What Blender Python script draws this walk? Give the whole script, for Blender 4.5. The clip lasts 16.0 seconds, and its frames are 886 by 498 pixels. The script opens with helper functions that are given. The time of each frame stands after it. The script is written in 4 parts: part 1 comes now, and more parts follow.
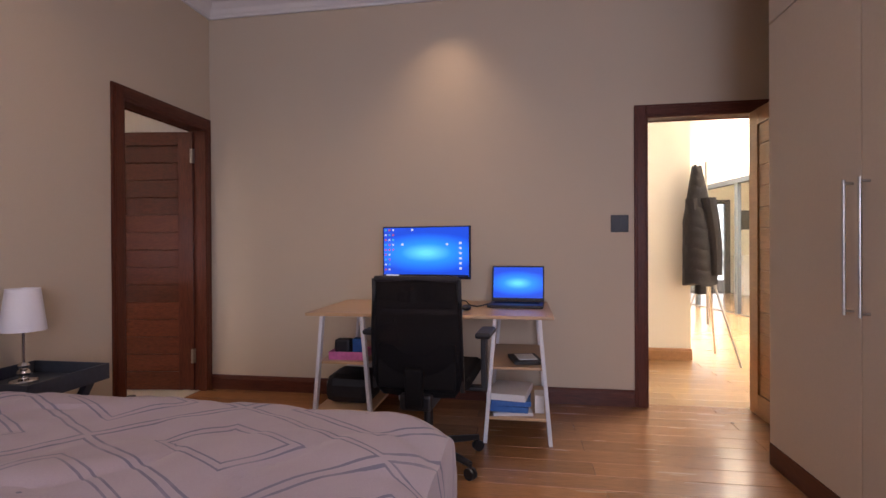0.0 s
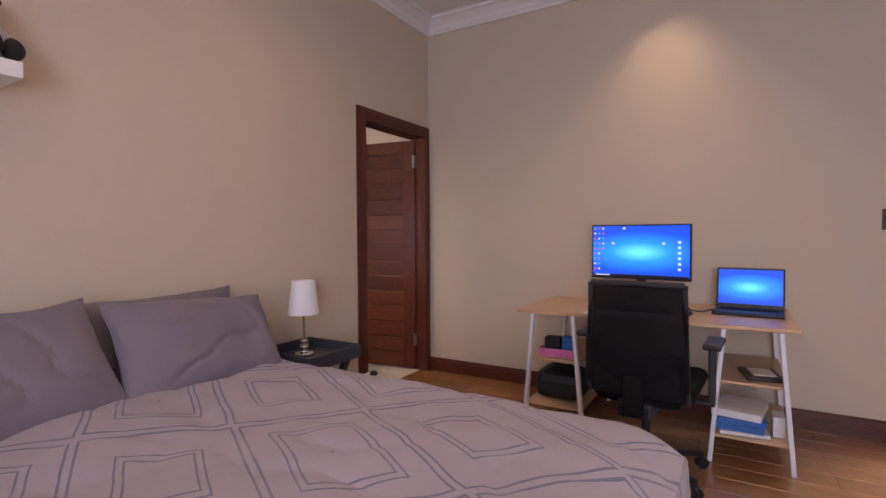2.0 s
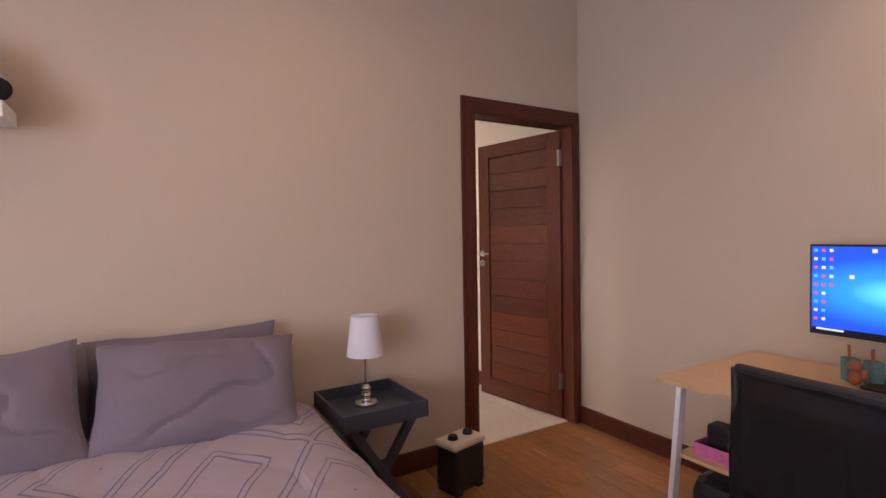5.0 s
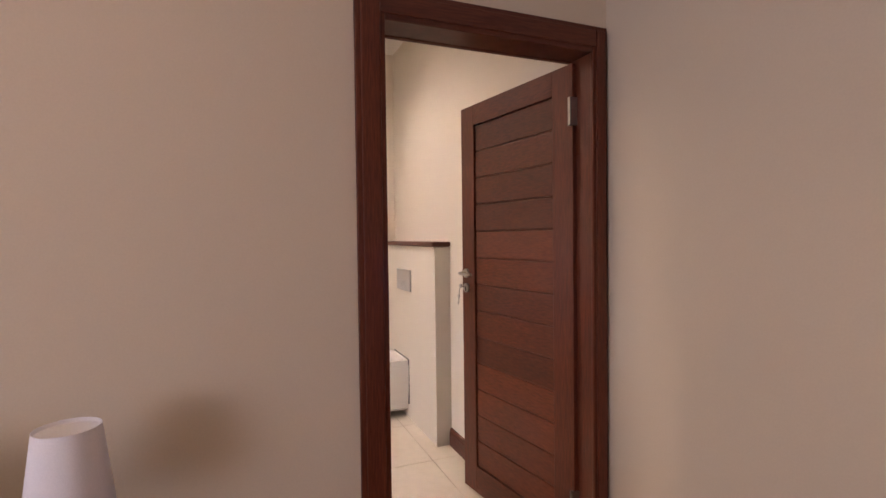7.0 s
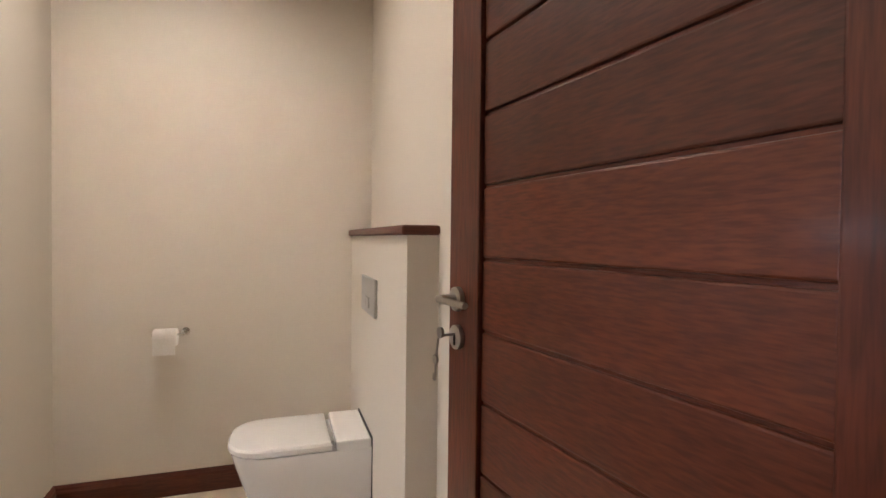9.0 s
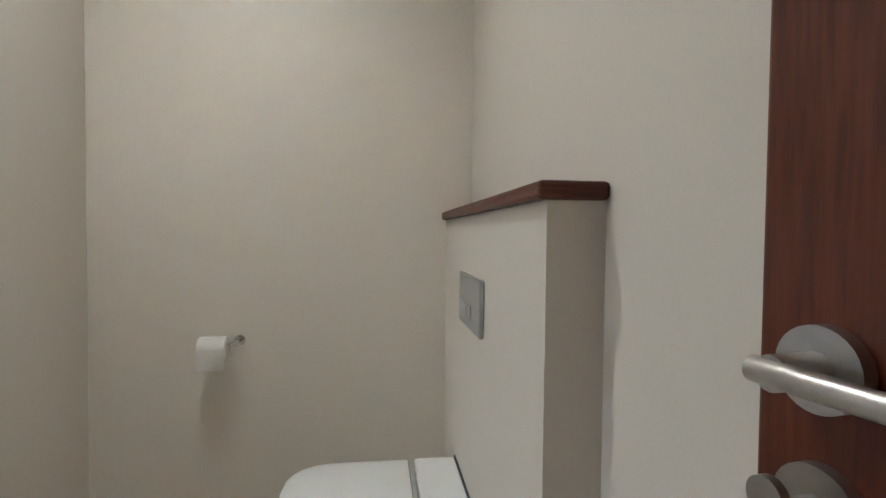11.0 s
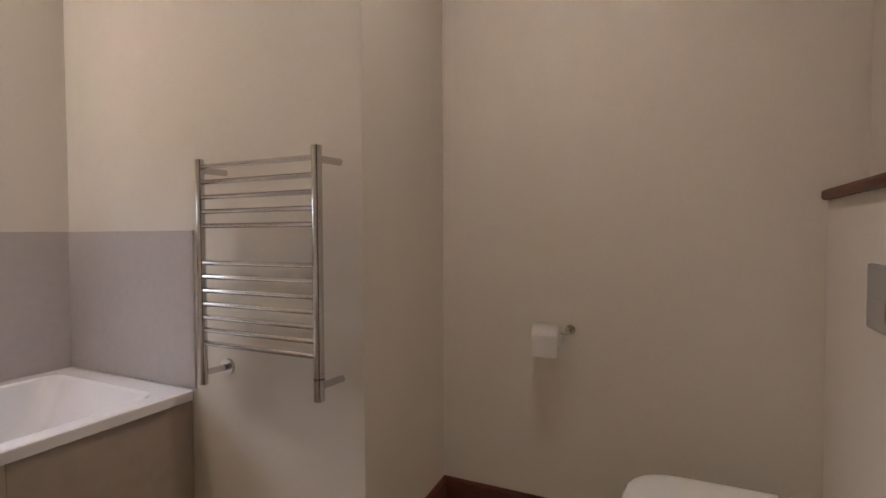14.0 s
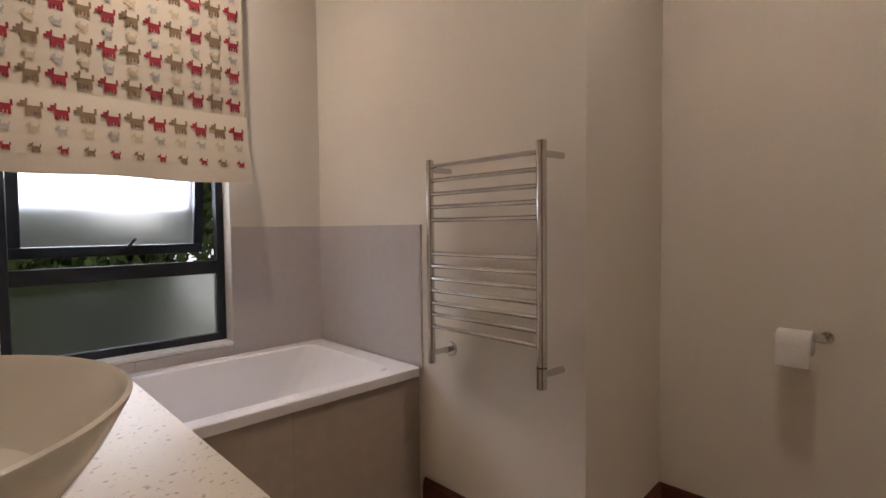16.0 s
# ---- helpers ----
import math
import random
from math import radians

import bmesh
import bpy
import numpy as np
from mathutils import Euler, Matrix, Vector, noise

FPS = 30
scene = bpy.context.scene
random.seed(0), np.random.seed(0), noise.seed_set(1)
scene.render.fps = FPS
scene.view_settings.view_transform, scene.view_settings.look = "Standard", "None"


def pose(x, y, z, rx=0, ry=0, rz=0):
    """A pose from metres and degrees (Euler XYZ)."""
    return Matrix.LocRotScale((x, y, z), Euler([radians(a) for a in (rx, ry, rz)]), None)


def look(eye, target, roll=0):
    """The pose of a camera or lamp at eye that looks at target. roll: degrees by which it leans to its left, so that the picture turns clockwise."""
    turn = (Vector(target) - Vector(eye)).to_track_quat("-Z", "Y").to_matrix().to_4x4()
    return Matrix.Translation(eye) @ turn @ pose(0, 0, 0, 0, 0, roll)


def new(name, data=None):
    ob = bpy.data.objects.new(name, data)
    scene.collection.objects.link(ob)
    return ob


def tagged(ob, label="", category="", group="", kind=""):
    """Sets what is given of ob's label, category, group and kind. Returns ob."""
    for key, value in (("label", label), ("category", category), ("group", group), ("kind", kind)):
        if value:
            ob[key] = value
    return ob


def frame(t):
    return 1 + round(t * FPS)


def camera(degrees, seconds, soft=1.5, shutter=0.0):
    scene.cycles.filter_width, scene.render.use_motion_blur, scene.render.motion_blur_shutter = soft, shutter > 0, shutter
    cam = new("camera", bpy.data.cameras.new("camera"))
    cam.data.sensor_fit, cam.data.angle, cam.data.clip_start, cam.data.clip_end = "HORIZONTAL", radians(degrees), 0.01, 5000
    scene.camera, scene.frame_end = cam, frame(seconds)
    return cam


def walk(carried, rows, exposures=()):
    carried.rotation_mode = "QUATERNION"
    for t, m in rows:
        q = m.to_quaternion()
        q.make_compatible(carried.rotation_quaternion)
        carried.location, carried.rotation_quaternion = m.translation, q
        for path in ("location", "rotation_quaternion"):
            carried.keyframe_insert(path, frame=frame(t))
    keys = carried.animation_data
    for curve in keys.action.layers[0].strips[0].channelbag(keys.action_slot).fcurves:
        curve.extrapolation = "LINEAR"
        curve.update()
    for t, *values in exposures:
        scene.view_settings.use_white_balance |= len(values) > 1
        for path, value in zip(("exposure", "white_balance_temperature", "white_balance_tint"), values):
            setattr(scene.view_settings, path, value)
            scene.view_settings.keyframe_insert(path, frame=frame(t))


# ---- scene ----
cam = camera(83.6, 16.0)
PATH = [
    (0, (0.476, 0.360, 1.126), (0.160, 2.335, 1.118), -0.3),
    (0.5, (0.411, 0.322, 1.177), (-0.071, 2.263, 1.140), -0.3),
    (1, (0.354, 0.289, 1.171), (-0.293, 2.182, 1.136), -0.3),
    (1.5, (0.343, 0.256, 1.172), (-0.484, 2.076, 1.138), -0.2),
    (2, (0.374, 0.246, 1.209), (-0.646, 1.965, 1.151), -0.3),
    (2.5, (0.324, 0.219, 1.193), (-0.844, 1.842, 1.148), -0.2),
    (3, (0.322, 0.238, 1.208), (-1.009, 1.730, 1.165), -0.4),
    (5.5, (0.473, 1.809, 1.349), (-1.294, 2.744, 1.292), -1.2),
    (6, (0.288, 2.180, 1.351), (-1.533, 3.004, 1.305), -1.2),
    (6.5, (-0.052, 2.456, 1.318), (-1.907, 3.204, 1.280), -0.5),
    (7, (-0.456, 2.691, 1.365), (-2.310, 3.440, 1.315), -0.7),
    (7.5, (-0.858, 2.894, 1.336), (-2.707, 3.654, 1.288), -0.7),
    (8, (-1.202, 3.129, 1.313), (-3.050, 3.894, 1.267), -0.3),
    (10.5, (-2.596, 3.586, 1.256), (-4.568, 3.913, 1.206), 1.1),
    (11, (-2.622, 3.552, 1.240), (-4.604, 3.811, 1.181), 0.6),
    (11.5, (-2.724, 3.570, 1.229), (-4.722, 3.628, 1.159), 0.4),
    (12, (-2.679, 3.528, 1.220), (-4.674, 3.403, 1.149), 0.7),
    (12.5, (-2.686, 3.511, 1.221), (-4.659, 3.197, 1.140), 0.5),
    (13, (-2.702, 3.533, 1.208), (-4.624, 2.981, 1.139), 0.2),
    (13.5, (-2.696, 3.485, 1.203), (-4.561, 2.766, 1.140), -0.0),
    (14, (-2.677, 3.396, 1.197), (-4.483, 2.538, 1.136), -0.3),
    (14.5, (-2.721, 3.437, 1.212), (-4.372, 2.310, 1.129), -0.2),
    (15, (-2.682, 3.374, 1.212), (-4.245, 2.130, 1.123), -0.4),
    (15.5, (-2.626, 3.328, 1.204), (-4.110, 1.990, 1.117), -0.5),
    (16, (-2.571, 3.295, 1.198), (-3.967, 1.866, 1.114), -0.6),
]
EXPOSURES = [(0.0, -0.27, 6500, 23), (1.5, -0.05, 6500, 23), (3.0, 0.15, 6500, 23), (5.5, 0.2, 6700, 23), (8.2, 0.1, 7000, 20), (10.3, -0.30, 5300, -2), (11.0, -0.45, 5400, 0), (12.0, -1.0, 6200, 14), (13.5, -1.05, 6500, 16), (16.0, -1.2, 6900, 18)]
walk(cam, [(t, look(e, g, r)) for t, e, g, r in PATH] if len(PATH[0]) == 4 else PATH, EXPOSURES)

# ---- world and large lights ----
world = bpy.data.worlds.new("world")
scene.world = world
world.use_nodes = True
wn = world.node_tree.nodes
sky = wn.new("ShaderNodeTexSky")
sky.sky_type = "NISHITA"
sky.sun_disc = False
sky.sun_elevation, sky.sun_rotation = radians(41), radians(267)
world.node_tree.links.new(sky.outputs[0], wn["Background"].inputs[0])
wn["Background"].inputs[1].default_value = 0.15


def area(name, m, sx, sy, power, colour):
    d = bpy.data.lights.new(name, "AREA")
    d.shape, d.size, d.size_y, d.energy, d.color = "RECTANGLE", sx, sy, power, colour
    o = new(name, d)
    o.matrix_world = m
    return o


def spot(name, x, y, z, power, colour, cone=100, blend=0.6, tilt=(0, 0)):
    d = bpy.data.lights.new(name, "SPOT")
    d.energy, d.color, d.spot_size, d.spot_blend, d.shadow_soft_size = power, colour, radians(cone), blend, 0.035
    o = new(name, d)
    o.matrix_world = look((x, y, z), (x + tilt[0], y + tilt[1], z - 1))
    return o


SUN = bpy.data.lights.new("sun", "SUN")
SUN.energy, SUN.angle, SUN.color = 2.5, radians(0.6), (1.0, 0.94, 0.85)
new("sun", SUN).matrix_world = look((0, 0, 0), (0.9, 0.05, -0.8))

WARM, COOL = (1.0, 0.74, 0.50), (0.64, 0.72, 1.0)
area("window_light", look((1.25, -1.79, 1.45), (0.0, 2.0, 1.1)), 1.9, 1.7, 70, COOL)
area("bathroom_window_light", look((-3.083, 0.52, 1.74), (-3.083, 1.52, 1.50)), 0.74, 0.86, 34, (0.72, 0.80, 1.0))
DOWNLIGHTS = [(-0.05, 3.66, 30), (-0.9, 2.0, 32), (0.9, 2.0, 12), (-0.8, 0.2, 26), (0.9, 0.2, 28)]
for dx, dy, power in DOWNLIGHTS:
    near = dy > 3
    spot("downlight_lamp", dx, dy, 3.055, power * 1.25, WARM, 92 if near else 150, 0.95)
BATH_DOWN = [(-3.75, 3.0, 70), (-2.9, 2.9, 2), (-3.15, 1.3, 94)]
for dx, dy, power in BATH_DOWN:
    spot("downlight_lamp", dx, dy, 2.93, power * 1.45, (1.0, 0.89, 0.79), 150, 1.0)
# Added fill lamp under the closed hall ceiling, to make the hall bright.
area("hall_fill", look((2.6, 7.2, 3.9), (2.4, 6.9, 0)), 3.4, 3.6, 1000, (1.0, 0.97, 0.88))

# ---- materials ----


def nodes_of(name):
    m = bpy.data.materials.new(name)
    m.use_nodes = True
    t = m.node_tree
    return m, t, t.nodes["Principled BSDF"]


def surface(name, colour, rough=0.6, metal=0.0, grain=40.0, vary=0.06, blotch=1.5, bump=0.1, stretch=(1, 1, 1), darker=0.8, coat=0.0, random_piece=0.0, sheen=0.0, spec=0.5, ramp_at=(0.35, 0.65)):
    """A surface with two scales of variation in colour and roughness, and fine relief."""
    m, t, b = nodes_of(name)
    ln = t.links.new
    co = t.nodes.new("ShaderNodeTexCoord")
    mp = t.nodes.new("ShaderNodeMapping")
    mp.inputs["Scale"].default_value = stretch
    geo = t.nodes.new("ShaderNodeNewGeometry")
    ln(geo.outputs["Position"], mp.inputs[0])
    fine, big = t.nodes.new("ShaderNodeTexNoise"), t.nodes.new("ShaderNodeTexNoise")
    fine.inputs["Scale"].default_value, fine.inputs["Detail"].default_value = grain, 6
    big.inputs["Scale"].default_value, big.inputs["Detail"].default_value = blotch, 4
    ln(mp.outputs[0], fine.inputs["Vector"]), ln(mp.outputs[0], big.inputs["Vector"])
    mix = t.nodes.new("ShaderNodeMixRGB")
    mix.inputs[1].default_value = (*[c * (1 - vary) for c in colour], 1)
    mix.inputs[2].default_value = (*[min(1, c * (1 + vary)) for c in colour], 1)
    ln(big.outputs[0], mix.inputs[0])
    mul = t.nodes.new("ShaderNodeMixRGB")
    mul.blend_type = "MULTIPLY"
    ramp = t.nodes.new("ShaderNodeValToRGB")
    ramp.color_ramp.elements[0].position, ramp.color_ramp.elements[1].position = ramp_at
    ramp.color_ramp.elements[0].color = (darker, darker, darker, 1)
    ln(fine.outputs[0], ramp.inputs[0])
    mul.inputs[0].default_value = 1
    ln(mix.outputs[0], mul.inputs[1]), ln(ramp.outputs[0], mul.inputs[2])
    out = mul.outputs[0]
    if random_piece:
        info = t.nodes.new("ShaderNodeObjectInfo")
        hs = t.nodes.new("ShaderNodeHueSaturation")
        rg = t.nodes.new("ShaderNodeMapRange")
        rg.inputs["To Min"].default_value, rg.inputs["To Max"].default_value = 1 - random_piece, 1 + random_piece
        ln(info.outputs["Random"], rg.inputs[0]), ln(rg.outputs[0], hs.inputs["Value"]), ln(out, hs.inputs["Color"])
        out = hs.outputs[0]
    ln(out, b.inputs["Base Color"])
    rr = t.nodes.new("ShaderNodeMapRange")
    rr.inputs["To Min"].default_value, rr.inputs["To Max"].default_value = max(0.02, rough * 0.85), min(1, rough * 1.15)
    ln(big.outputs[0], rr.inputs[0]), ln(rr.outputs[0], b.inputs["Roughness"])
    b.inputs["Metallic"].default_value = metal
    b.inputs["Coat Weight"].default_value = coat
    b.inputs["Coat Roughness"].default_value = 0.12
    b.inputs["Sheen Weight"].default_value = sheen
    b.inputs["Specular IOR Level"].default_value = spec
    if bump:
        bp = t.nodes.new("ShaderNodeBump")
        bp.inputs["Strength"].default_value, bp.inputs["Distance"].default_value = bump, 0.004
        ln(fine.outputs[0], bp.inputs["Height"]), ln(bp.outputs[0], b.inputs["Normal"])
    return m


def glow(name, colour, strength):
    m, t, b = nodes_of(name)
    b.inputs["Base Color"].default_value = (0.02, 0.02, 0.02, 1)
    b.inputs["Emission Color"].default_value = (*colour, 1)
    b.inputs["Emission Strength"].default_value = strength
    return m


def glass(name, rough, colour=(0.95, 0.98, 0.97)):
    m, t, b = nodes_of(name)
    b.inputs["Base Color"].default_value = (*colour, 1)
    b.inputs["Transmission Weight"].default_value = 1
    b.inputs["Roughness"].default_value = rough
    b.inputs["IOR"].default_value = 1.3
    return m


M = {
    "beige": surface("beige_wall_paint", (0.61, 0.507, 0.375), 0.75, grain=160, vary=0.035, blotch=0.9, bump=0.08, darker=0.97),
    "cream": surface("cream_wall_paint", (0.74, 0.68, 0.59), 0.6, grain=160, vary=0.03, blotch=0.9, bump=0.06, darker=0.975),
    "white": surface("white_paint", (0.80, 0.78, 0.75), 0.6, grain=120, vary=0.03, bump=0.05, darker=0.97),
    "hallwhite": surface("hall_wall_paint", (0.82, 0.78, 0.66), 0.6, grain=120, vary=0.02, bump=0.05, darker=0.98),
    "mahogany": surface("mahogany", (0.125, 0.030, 0.013), 0.42, spec=0.3, grain=26, vary=0.28, blotch=3, bump=0.12, stretch=(8, 8, 0.6), darker=0.62, coat=0.08),
    "mahogany_x": surface("mahogany_plank", (0.145, 0.036, 0.015), 0.42, spec=0.3, grain=22, vary=0.3, blotch=3, bump=0.12, stretch=(0.6, 8, 9), darker=0.6, coat=0.08, random_piece=0.3),
    "mahogany_y": surface("mahogany_rail", (0.115, 0.032, 0.017), 0.45, spec=0.3, grain=22, vary=0.28, blotch=3, bump=0.1, stretch=(0.7, 0.7, 9), darker=0.65, coat=0.08),
    # mahogany again, lightened to orange-brown: the hall's light is in the colour
    "mahogany_lit": surface("hall_lit_mahogany", (0.40, 0.20, 0.085), 0.3, grain=22, vary=0.2, blotch=3, bump=0.1, stretch=(6, 0.7, 9), darker=0.75, coat=0.3),
    "floor": surface("oiled_oak_plank", (0.33, 0.15, 0.058), 0.26, grain=14, vary=0.22, blotch=2.2, bump=0.012, stretch=(0.9, 11, 1), darker=0.72, coat=0.35, random_piece=0.16),
    "hallfloor": surface("light_oak_plank", (0.42, 0.24, 0.105), 0.26, grain=14, vary=0.2, blotch=2.2, bump=0.012, stretch=(0.9, 11, 1), darker=0.8, coat=0.3, random_piece=0.12),
    "gap": surface("floor_joint", (0.06, 0.035, 0.02), 0.9),
    "tile": surface("cream_floor_tile", (0.66, 0.58, 0.47), 0.3, grain=18, vary=0.05, blotch=2, bump=0.02, darker=0.95, random_piece=0.03),
    "grout": surface("grout", (0.45, 0.40, 0.33), 0.9),
    "walltile": surface("grey_wall_tile", (0.50, 0.455, 0.435), 0.35, grain=30, vary=0.05, blotch=2, bump=0.02, darker=0.95, random_piece=0.02),
    "paneltile": surface("taupe_panel_tile", (0.42, 0.35, 0.29), 0.35, grain=24, vary=0.06, blotch=2, bump=0.02, darker=0.93, random_piece=0.03),
    "ceramic": surface("glazed_ceramic", (0.82, 0.80, 0.76), 0.12, grain=8, vary=0.02, bump=0, darker=0.985, coat=0.5),
    "basin": surface("glazed_basin", (0.80, 0.74, 0.62), 0.14, grain=8, vary=0.02, bump=0, darker=0.985, coat=0.5),
    "acrylic": surface("white_acrylic", (0.82, 0.80, 0.80), 0.16, grain=8, vary=0.02, bump=0, darker=0.985, coat=0.3),
    "steel": surface("polished_steel", (0.62, 0.60, 0.57), 0.16, 1.0, grain=60, vary=0.05, bump=0.01, darker=0.95),
    "satin": surface("satin_steel", (0.52, 0.50, 0.47), 0.32, 1.0, grain=80, vary=0.06, bump=0.02, darker=0.92),
    "chrome": surface("chrome", (0.75, 0.74, 0.72), 0.08, 1.0, grain=20, vary=0.02, bump=0, darker=0.97),
    "plate": surface("matt_chrome_plate", (0.55, 0.55, 0.54), 0.38, 0.7, grain=60, vary=0.04, bump=0.01, darker=0.95),
    "blackalu": surface("black_aluminium", (0.018, 0.022, 0.032), 0.4, 0.3, grain=60, vary=0.1, bump=0.02),
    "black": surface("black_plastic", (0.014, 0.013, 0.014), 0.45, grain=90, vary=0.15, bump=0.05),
    "mesh": surface("black_mesh_fabric", (0.008, 0.0065, 0.0065), 0.9, grain=220, vary=0.2, bump=0.2, darker=0.5, spec=0.2),
    "birch": surface("birch_veneer", (0.58, 0.37, 0.20), 0.38, grain=16, vary=0.08, blotch=2, bump=0.03, stretch=(0.8, 12, 1), darker=0.88),
    "whitemetal": surface("white_lacquer", (0.72, 0.71, 0.72), 0.4, grain=60, vary=0.04, bump=0.03, darker=0.95),
    "wardrobe": surface("ivory_lacquer", (0.60, 0.52, 0.41), 0.5, grain=70, vary=0.03, blotch=0.8, bump=0.03, darker=0.975),
    "pillow": surface("mauve_cotton", (0.195, 0.16, 0.188), 0.8, grain=300, vary=0.08, blotch=4, bump=0.15, darker=0.88, sheen=0.1),
    "sheet": surface("grey_cotton", (0.30, 0.26, 0.26), 0.85, grain=260, vary=0.06, bump=0.15, darker=0.9),
    "bluegrey": surface("blue_grey_paint", (0.052, 0.058, 0.072), 0.42, grain=60, vary=0.12, blotch=5, bump=0.04, darker=0.85),
    "shade": surface("white_lampshade_fabric", (0.80, 0.78, 0.80), 0.8, grain=300, vary=0.03, bump=0.08, darker=0.95),
    "stone": surface("speckled_quartz", (0.72, 0.65, 0.53), 0.3, grain=95, vary=0.05, blotch=3, bump=0.0, darker=0.55, ramp_at=(0.33, 0.39)),
    "jacket": surface("dark_padded_nylon", (0.022, 0.020, 0.026), 0.55, grain=60, vary=0.3, bump=0.2, darker=0.6),
    "pink": surface("pink_plastic", (0.62, 0.16, 0.36), 0.5, bump=0.03),
    "blue": surface("blue_card", (0.03, 0.14, 0.42), 0.5, bump=0.03),
    "paper": surface("white_paper", (0.74, 0.72, 0.70), 0.8, bump=0.02, darker=0.96),
    "darkbag": surface("black_nylon_bag", (0.012, 0.012, 0.014), 0.6, grain=150, vary=0.2, bump=0.3),
    "teal": surface("teal_card", (0.16, 0.34, 0.32), 0.6),
    "orange": surface("orange_toy_plastic", (0.45, 0.14, 0.07), 0.5),
    "creamtop": surface("cream_plastic", (0.68, 0.60, 0.46), 0.4, bump=0.02, darker=0.96),
    "bearfur": surface("brown_plush", (0.26, 0.12, 0.05), 0.95, grain=140, vary=0.25, bump=0.9, darker=0.6),
    "redplush": surface("red_plush", (0.22, 0.02, 0.025), 0.95, grain=140, vary=0.2, bump=0.6, darker=0.7),
    "whiteplush": surface("white_plush", (0.62, 0.56, 0.55), 0.95, grain=140, vary=0.08, bump=0.7, darker=0.85),
    "greenplush": surface("green_plush", (0.34, 0.42, 0.20), 0.95, grain=140, vary=0.1, bump=0.6, darker=0.8),
    "pinkplush": surface("pink_plush", (0.60, 0.36, 0.34), 0.95, grain=140, vary=0.1, bump=0.6, darker=0.85),
    "blackplush": surface("black_plush", (0.015, 0.013, 0.013), 0.95, grain=140, vary=0.2, bump=0.7),
    "leaf": surface("hedge_leaf", (0.10, 0.17, 0.045), 0.5, grain=30, vary=0.4, blotch=6, bump=0.05, darker=0.7),
    "earth": surface("garden_soil", (0.09, 0.09, 0.05), 0.95, grain=30, vary=0.3, bump=0.5),
    "frost": glass("frosted_glass", 0.42, (0.93, 0.97, 0.95)),
    "clear": glass("clear_glass", 0.0),
    "tissue": surface("tissue_paper", (0.80, 0.77, 0.72), 0.9, grain=120, vary=0.03, bump=0.2, darker=0.95),
    "greyframe": surface("grey_green_aluminium", (0.13, 0.15, 0.16), 0.4, 0.3),
    "skyglow": glow("bright_sky", (0.93, 0.97, 1.0), 3.2),
    "bulb": glow("lit_bulb", (1.0, 0.75, 0.45), 6),
    "icon": glow("screen_icon", (0.85, 0.9, 1.0), 0.9),
    "iconred": glow("screen_icon_red", (0.9, 0.15, 0.2), 0.8),
    "iconcyan": glow("screen_icon_cyan", (0.1, 0.7, 0.8), 0.8),
}


def screen_material():
    """A lit desktop: deep blue with a pale swoosh in the middle."""
    m, t, b = nodes_of("lit_screen")
    ln = t.links.new
    co = t.nodes.new("ShaderNodeTexCoord")
    mp = t.nodes.new("ShaderNodeMapping")
    mp.inputs["Location"].default_value = (-0.75, 0, -1.15)
    mp.inputs["Scale"].default_value = (1.5, 0, 2.4)
    gr = t.nodes.new("ShaderNodeTexGradient")
    gr.gradient_type = "SPHERICAL"
    ln(co.outputs["Generated"], mp.inputs[0]), ln(mp.outputs[0], gr.inputs[0])
    rp = t.nodes.new("ShaderNodeValToRGB")
    el = rp.color_ramp.elements
    el[0].position, el[0].color = 0.0, (0.004, 0.055, 0.50, 1)
    el[1].position, el[1].color = 1.0, (0.10, 0.62, 1.0, 1)
    mid = el.new(0.55)
    mid.color = (0.006, 0.22, 0.95, 1)
    ln(gr.outputs[0], rp.inputs[0])
    b.inputs["Base Color"].default_value = (0.01, 0.01, 0.015, 1)
    b.inputs["Roughness"].default_value = 0.4
    ln(rp.outputs[0], b.inputs["Emission Color"])
    b.inputs["Emission Strength"].default_value = 1.8
    return m


